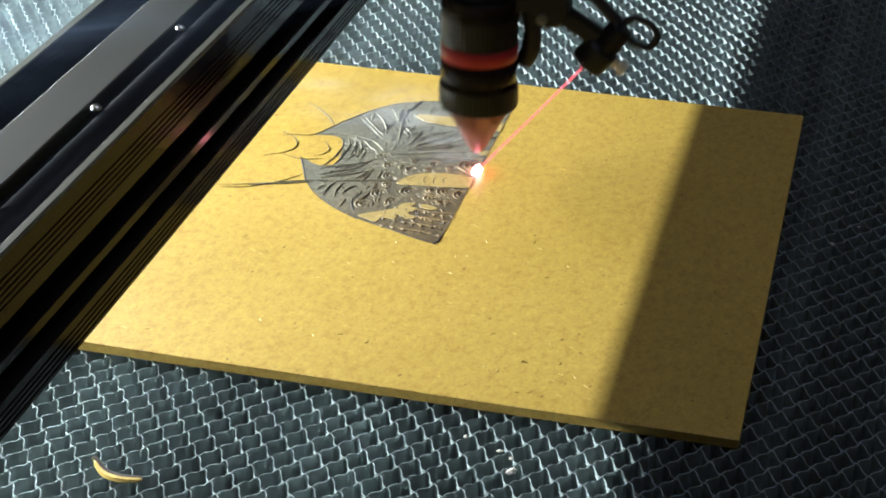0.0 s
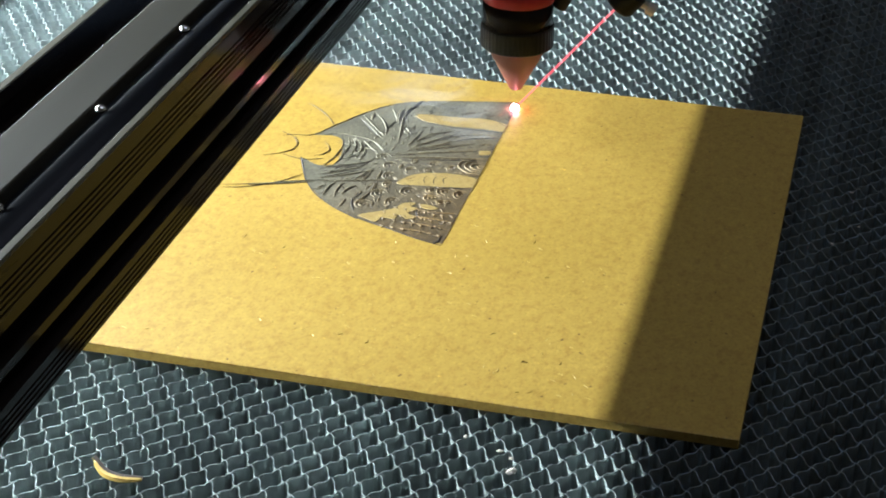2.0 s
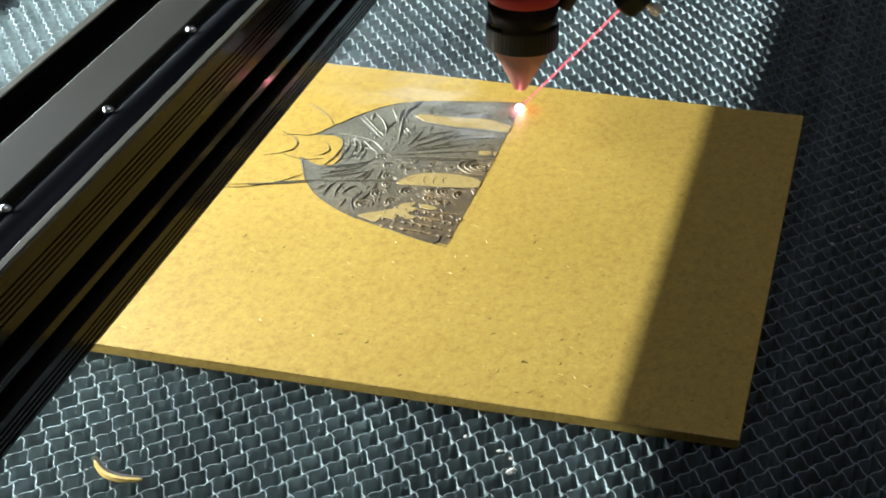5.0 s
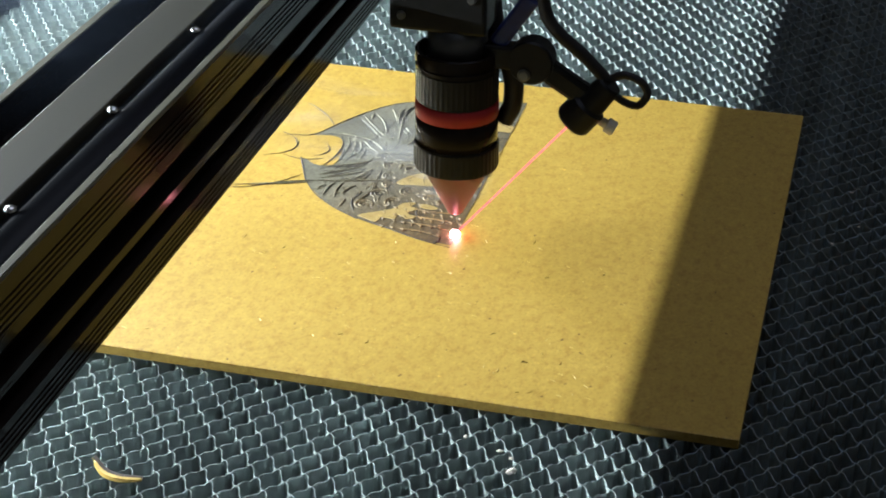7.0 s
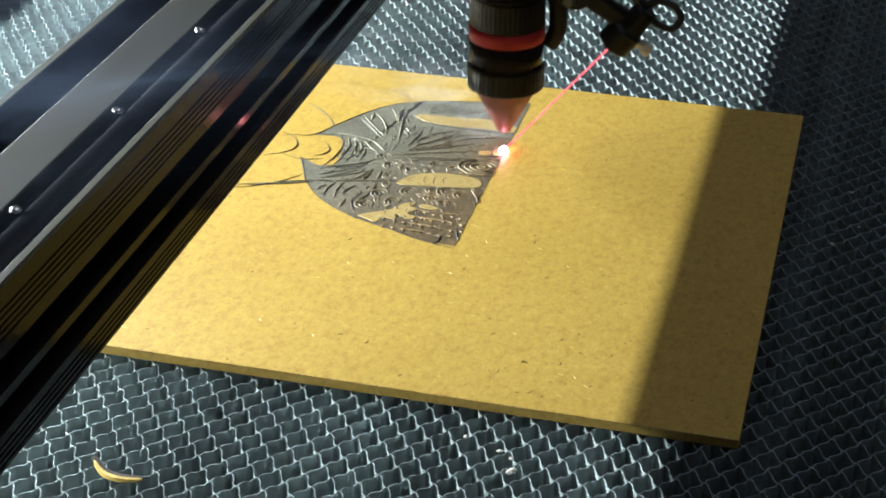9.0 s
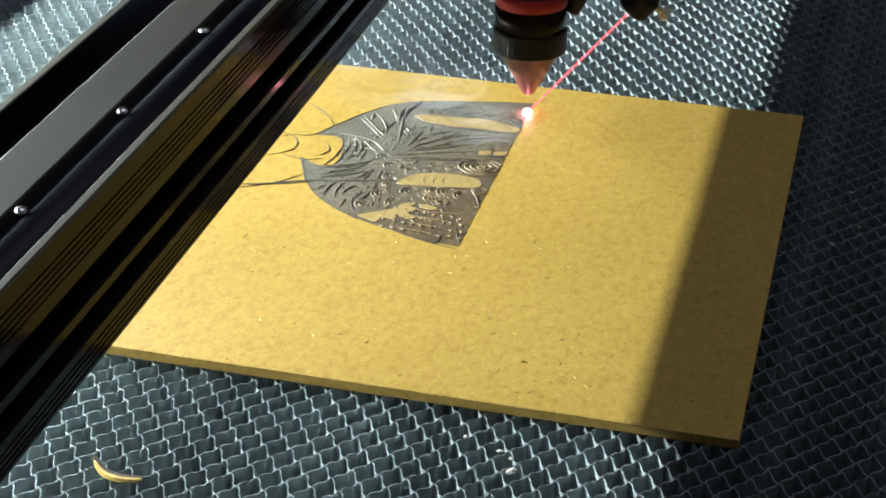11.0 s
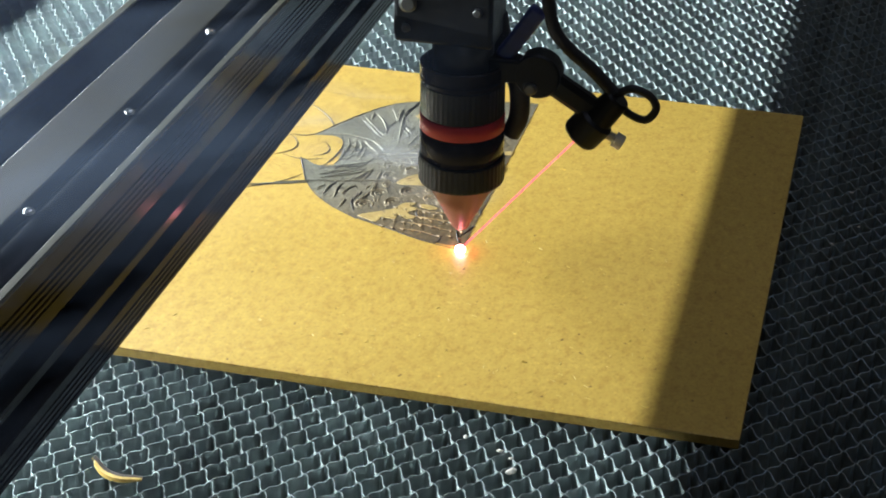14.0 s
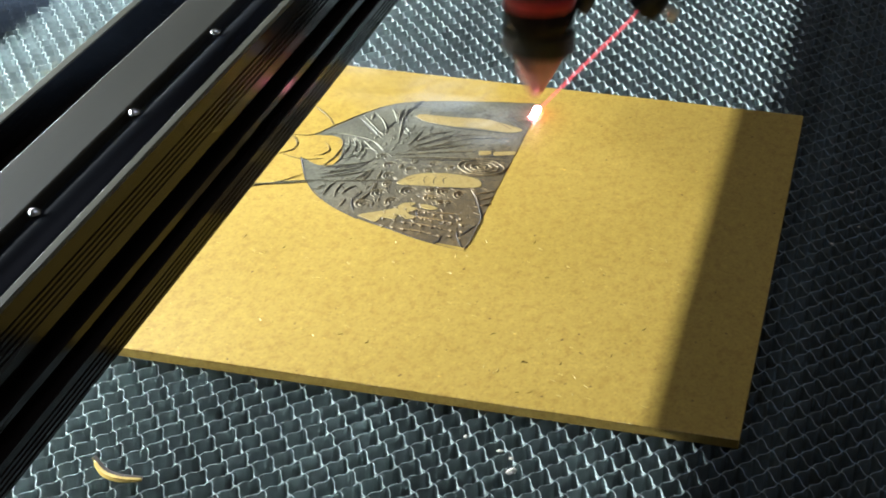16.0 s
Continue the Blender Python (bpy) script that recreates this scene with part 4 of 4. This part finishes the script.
def build_haze():
    """Two banks of drifted smoke over the gantry: one that lingers, one that passes."""
    banks = []
    for seed, r in ((5, 0.10), (9, 0.13)):
        h = thing("smoke_bank", "bluish haze of drifted smoke over the gantry", "smoke", (-0.2, 0.1, 0.12), "drifted smoke")
        for k in range(3):
            puff("veil", seed + k, (r * 1.1, r * (1.5 - 0.2 * k), r * 0.25), HAZE, h, (-0.012 * k, 0.02 * k - 0.02, 0.012 * k), 25 * k)
        banks.append(h)
    return banks


build_room()
board = build_board()
build_engraving(board)
fresh = build_fresh(board)
gantry = build_gantry()
build_shade_rail()
build_tube_lamp()
head = build_head()
build_scraps()
smoke = build_smoke()
haze = build_haze()
build_bed()


def motions():
    sweep = [(0, 133.8), (0.1, 94.4), (0.2, 180.4), (0.3, 137.7), (0.4, 100), (0.5, 178.5), (0.6, 131.1), (0.7, 95.2), (0.8, 184.1), (0.9, 136),
             (1, 102.1), (1.1, 180.6), (1.2, 128.5), (1.3, 96.9), (1.4, 187.2), (1.5, 133.9), (1.6, 103.8), (1.7, 182.2), (1.8, 126.5), (1.9, 99.4),
             (2, 187.3), (2.1, 132.2), (2.2, 104.7), (2.3, 183.3), (2.4, 126.6), (2.5, 99.5), (2.6, 187.4), (2.7, 133.2), (2.8, 105.6), (2.9, 182.4),
             (3, 128), (3.1, 111), (3.2, 187.5), (3.3, 120.7), (3.4, 104.9), (3.5, 193.3), (3.6, 128), (3.7, 109), (3.8, 187.6), (3.9, 121.6),
             (4, 104.2), (4.1, 191.8), (4.2, 128.1), (4.3, 104.4), (4.4, 190), (4.5, 128.7), (4.6, 102.8), (4.7, 188.8), (4.8, 129.2), (4.9, 101.1),
             (5, 187.6), (5.1, 129.8), (5.2, 99.4), (5.3, 186.4), (5.4, 130.3), (5.5, 97.7), (5.6, 185.2), (5.7, 130.9), (5.8, 96.1), (5.9, 184),
             (6, 131.4), (6.1, 94.4), (6.2, 182.8), (6.3, 132), (6.4, 92.6), (6.5, 182.4), (6.6, 140.5), (6.7, 97), (6.8, 174.5), (6.9, 135.6),
             (7, 88.4), (7.1, 177.5), (7.2, 144.2), (7.3, 92.7), (7.4, 170.2), (7.5, 141.5), (7.6, 83.9), (7.7, 171.2), (7.8, 150.2), (7.9, 85.5),
             (8, 163), (8.1, 146.6), (8.2, 79.1), (8.3, 165.4), (8.4, 145.7), (8.5, 81), (8.6, 168.4), (8.7, 153.2), (8.8, 82.6), (8.9, 160.3),
             (9, 151.4), (9.1, 77), (9.2, 161.3), (9.3, 149.2), (9.4, 79.7), (9.5, 165.1), (9.6, 145.3), (9.7, 83.8), (9.8, 168.9), (9.9, 141.4),
             (10, 87.9), (10.1, 172.8), (10.2, 137.6), (10.3, 92.1), (10.4, 176.8), (10.5, 133.9), (10.6, 96.4), (10.7, 180.7), (10.8, 130.2), (10.9, 100.7),
             (11, 184.7), (11.1, 126.5), (11.2, 105.1), (11.3, 123.6), (11.4, 188.8), (11.5, 108.6), (11.6, 124.5), (11.7, 196.6), (11.8, 108.6), (11.9, 114),
             (12, 196.7), (12.1, 120.4), (12.2, 113.2), (12.3, 191), (12.4, 121.3), (12.5, 102.7), (12.6, 190), (12.7, 131.2), (12.8, 101.1), (12.9, 178.4),
             (13, 132.1), (13.1, 90.5), (13.2, 179.5), (13.3, 143.3), (13.4, 89.8), (13.5, 167.2), (13.6, 143.4), (13.7, 88.7), (13.8, 166.3), (13.9, 144.3),
             (14, 79.2), (14.1, 167.3), (14.2, 157.3), (14.3, 77.8), (14.4, 155), (14.5, 157.4), (14.6, 80.1), (14.7, 154.1), (14.8, 169.4), (14.9, 113.7),
             (15, 118.7), (15.1, 197.2), (15.2, 115.8), (15.3, 108), (15.4, 195.7), (15.5, 126.9), (15.6, 108), (15.7, 185.4), (15.8, 128.2), (15.9, 96.8),
             (16, 185)]
    walk(gantry, [(0.0, pose(FACE_X, 0, 0)), (16.0, pose(FACE_X + GANTRY_TRAVEL, 0, 0))])
    walk(head, [(t, pose(SCAN_X + SPEED * t, y * 0.001, BOARD_TOP)) for t, y in sweep])
    # the smoke trails a little behind the spot
    trail, y0 = [], sweep[0][1]
    for t, y in sweep:
        trail.append((t, pose(SCAN_X + SPEED * t, (0.6 * y + 0.4 * y0) * 0.001, BOARD_TOP)))
        y0 = y
    walk(smoke, trail)
    walk(haze[0], [(0.0, pose(-0.21, 0.03, 0.110, 0, 0, 10)), (5.0, pose(-0.25, 0.08, 0.120, 0, 0, 30)), (9.0, pose(-0.19, 0.00, 0.110, 0, 0, 15)), (12.2, pose(-0.26, 0.09, 0.125, 0, 0, 40)), (16.0, pose(-0.22, 0.04, 0.115, 0, 0, 20))])
    walk(haze[1], [(0.0, pose(-0.62, 0.05, 0.10)), (11.8, pose(-0.56, -0.10, 0.10)), (13.4, pose(-0.24, -0.08, 0.11, 0, 0, 20)), (14.2, pose(-0.18, -0.05, 0.115, 0, 0, 35)), (15.0, pose(-0.21, -0.10, 0.12, 0, 0, 50)), (16.0, pose(-0.36, -0.16, 0.14, 0, 0, 65))])
    for ob, t in fresh:
        low, high = pose(0, 0, BOARD_TOP - 0.0006), pose(0, 0, BOARD_TOP + 0.00004)
        walk(ob, [(0.0, low), (max(0.05, t - 0.35), low), (t, high), (16.0, high)])


motions()
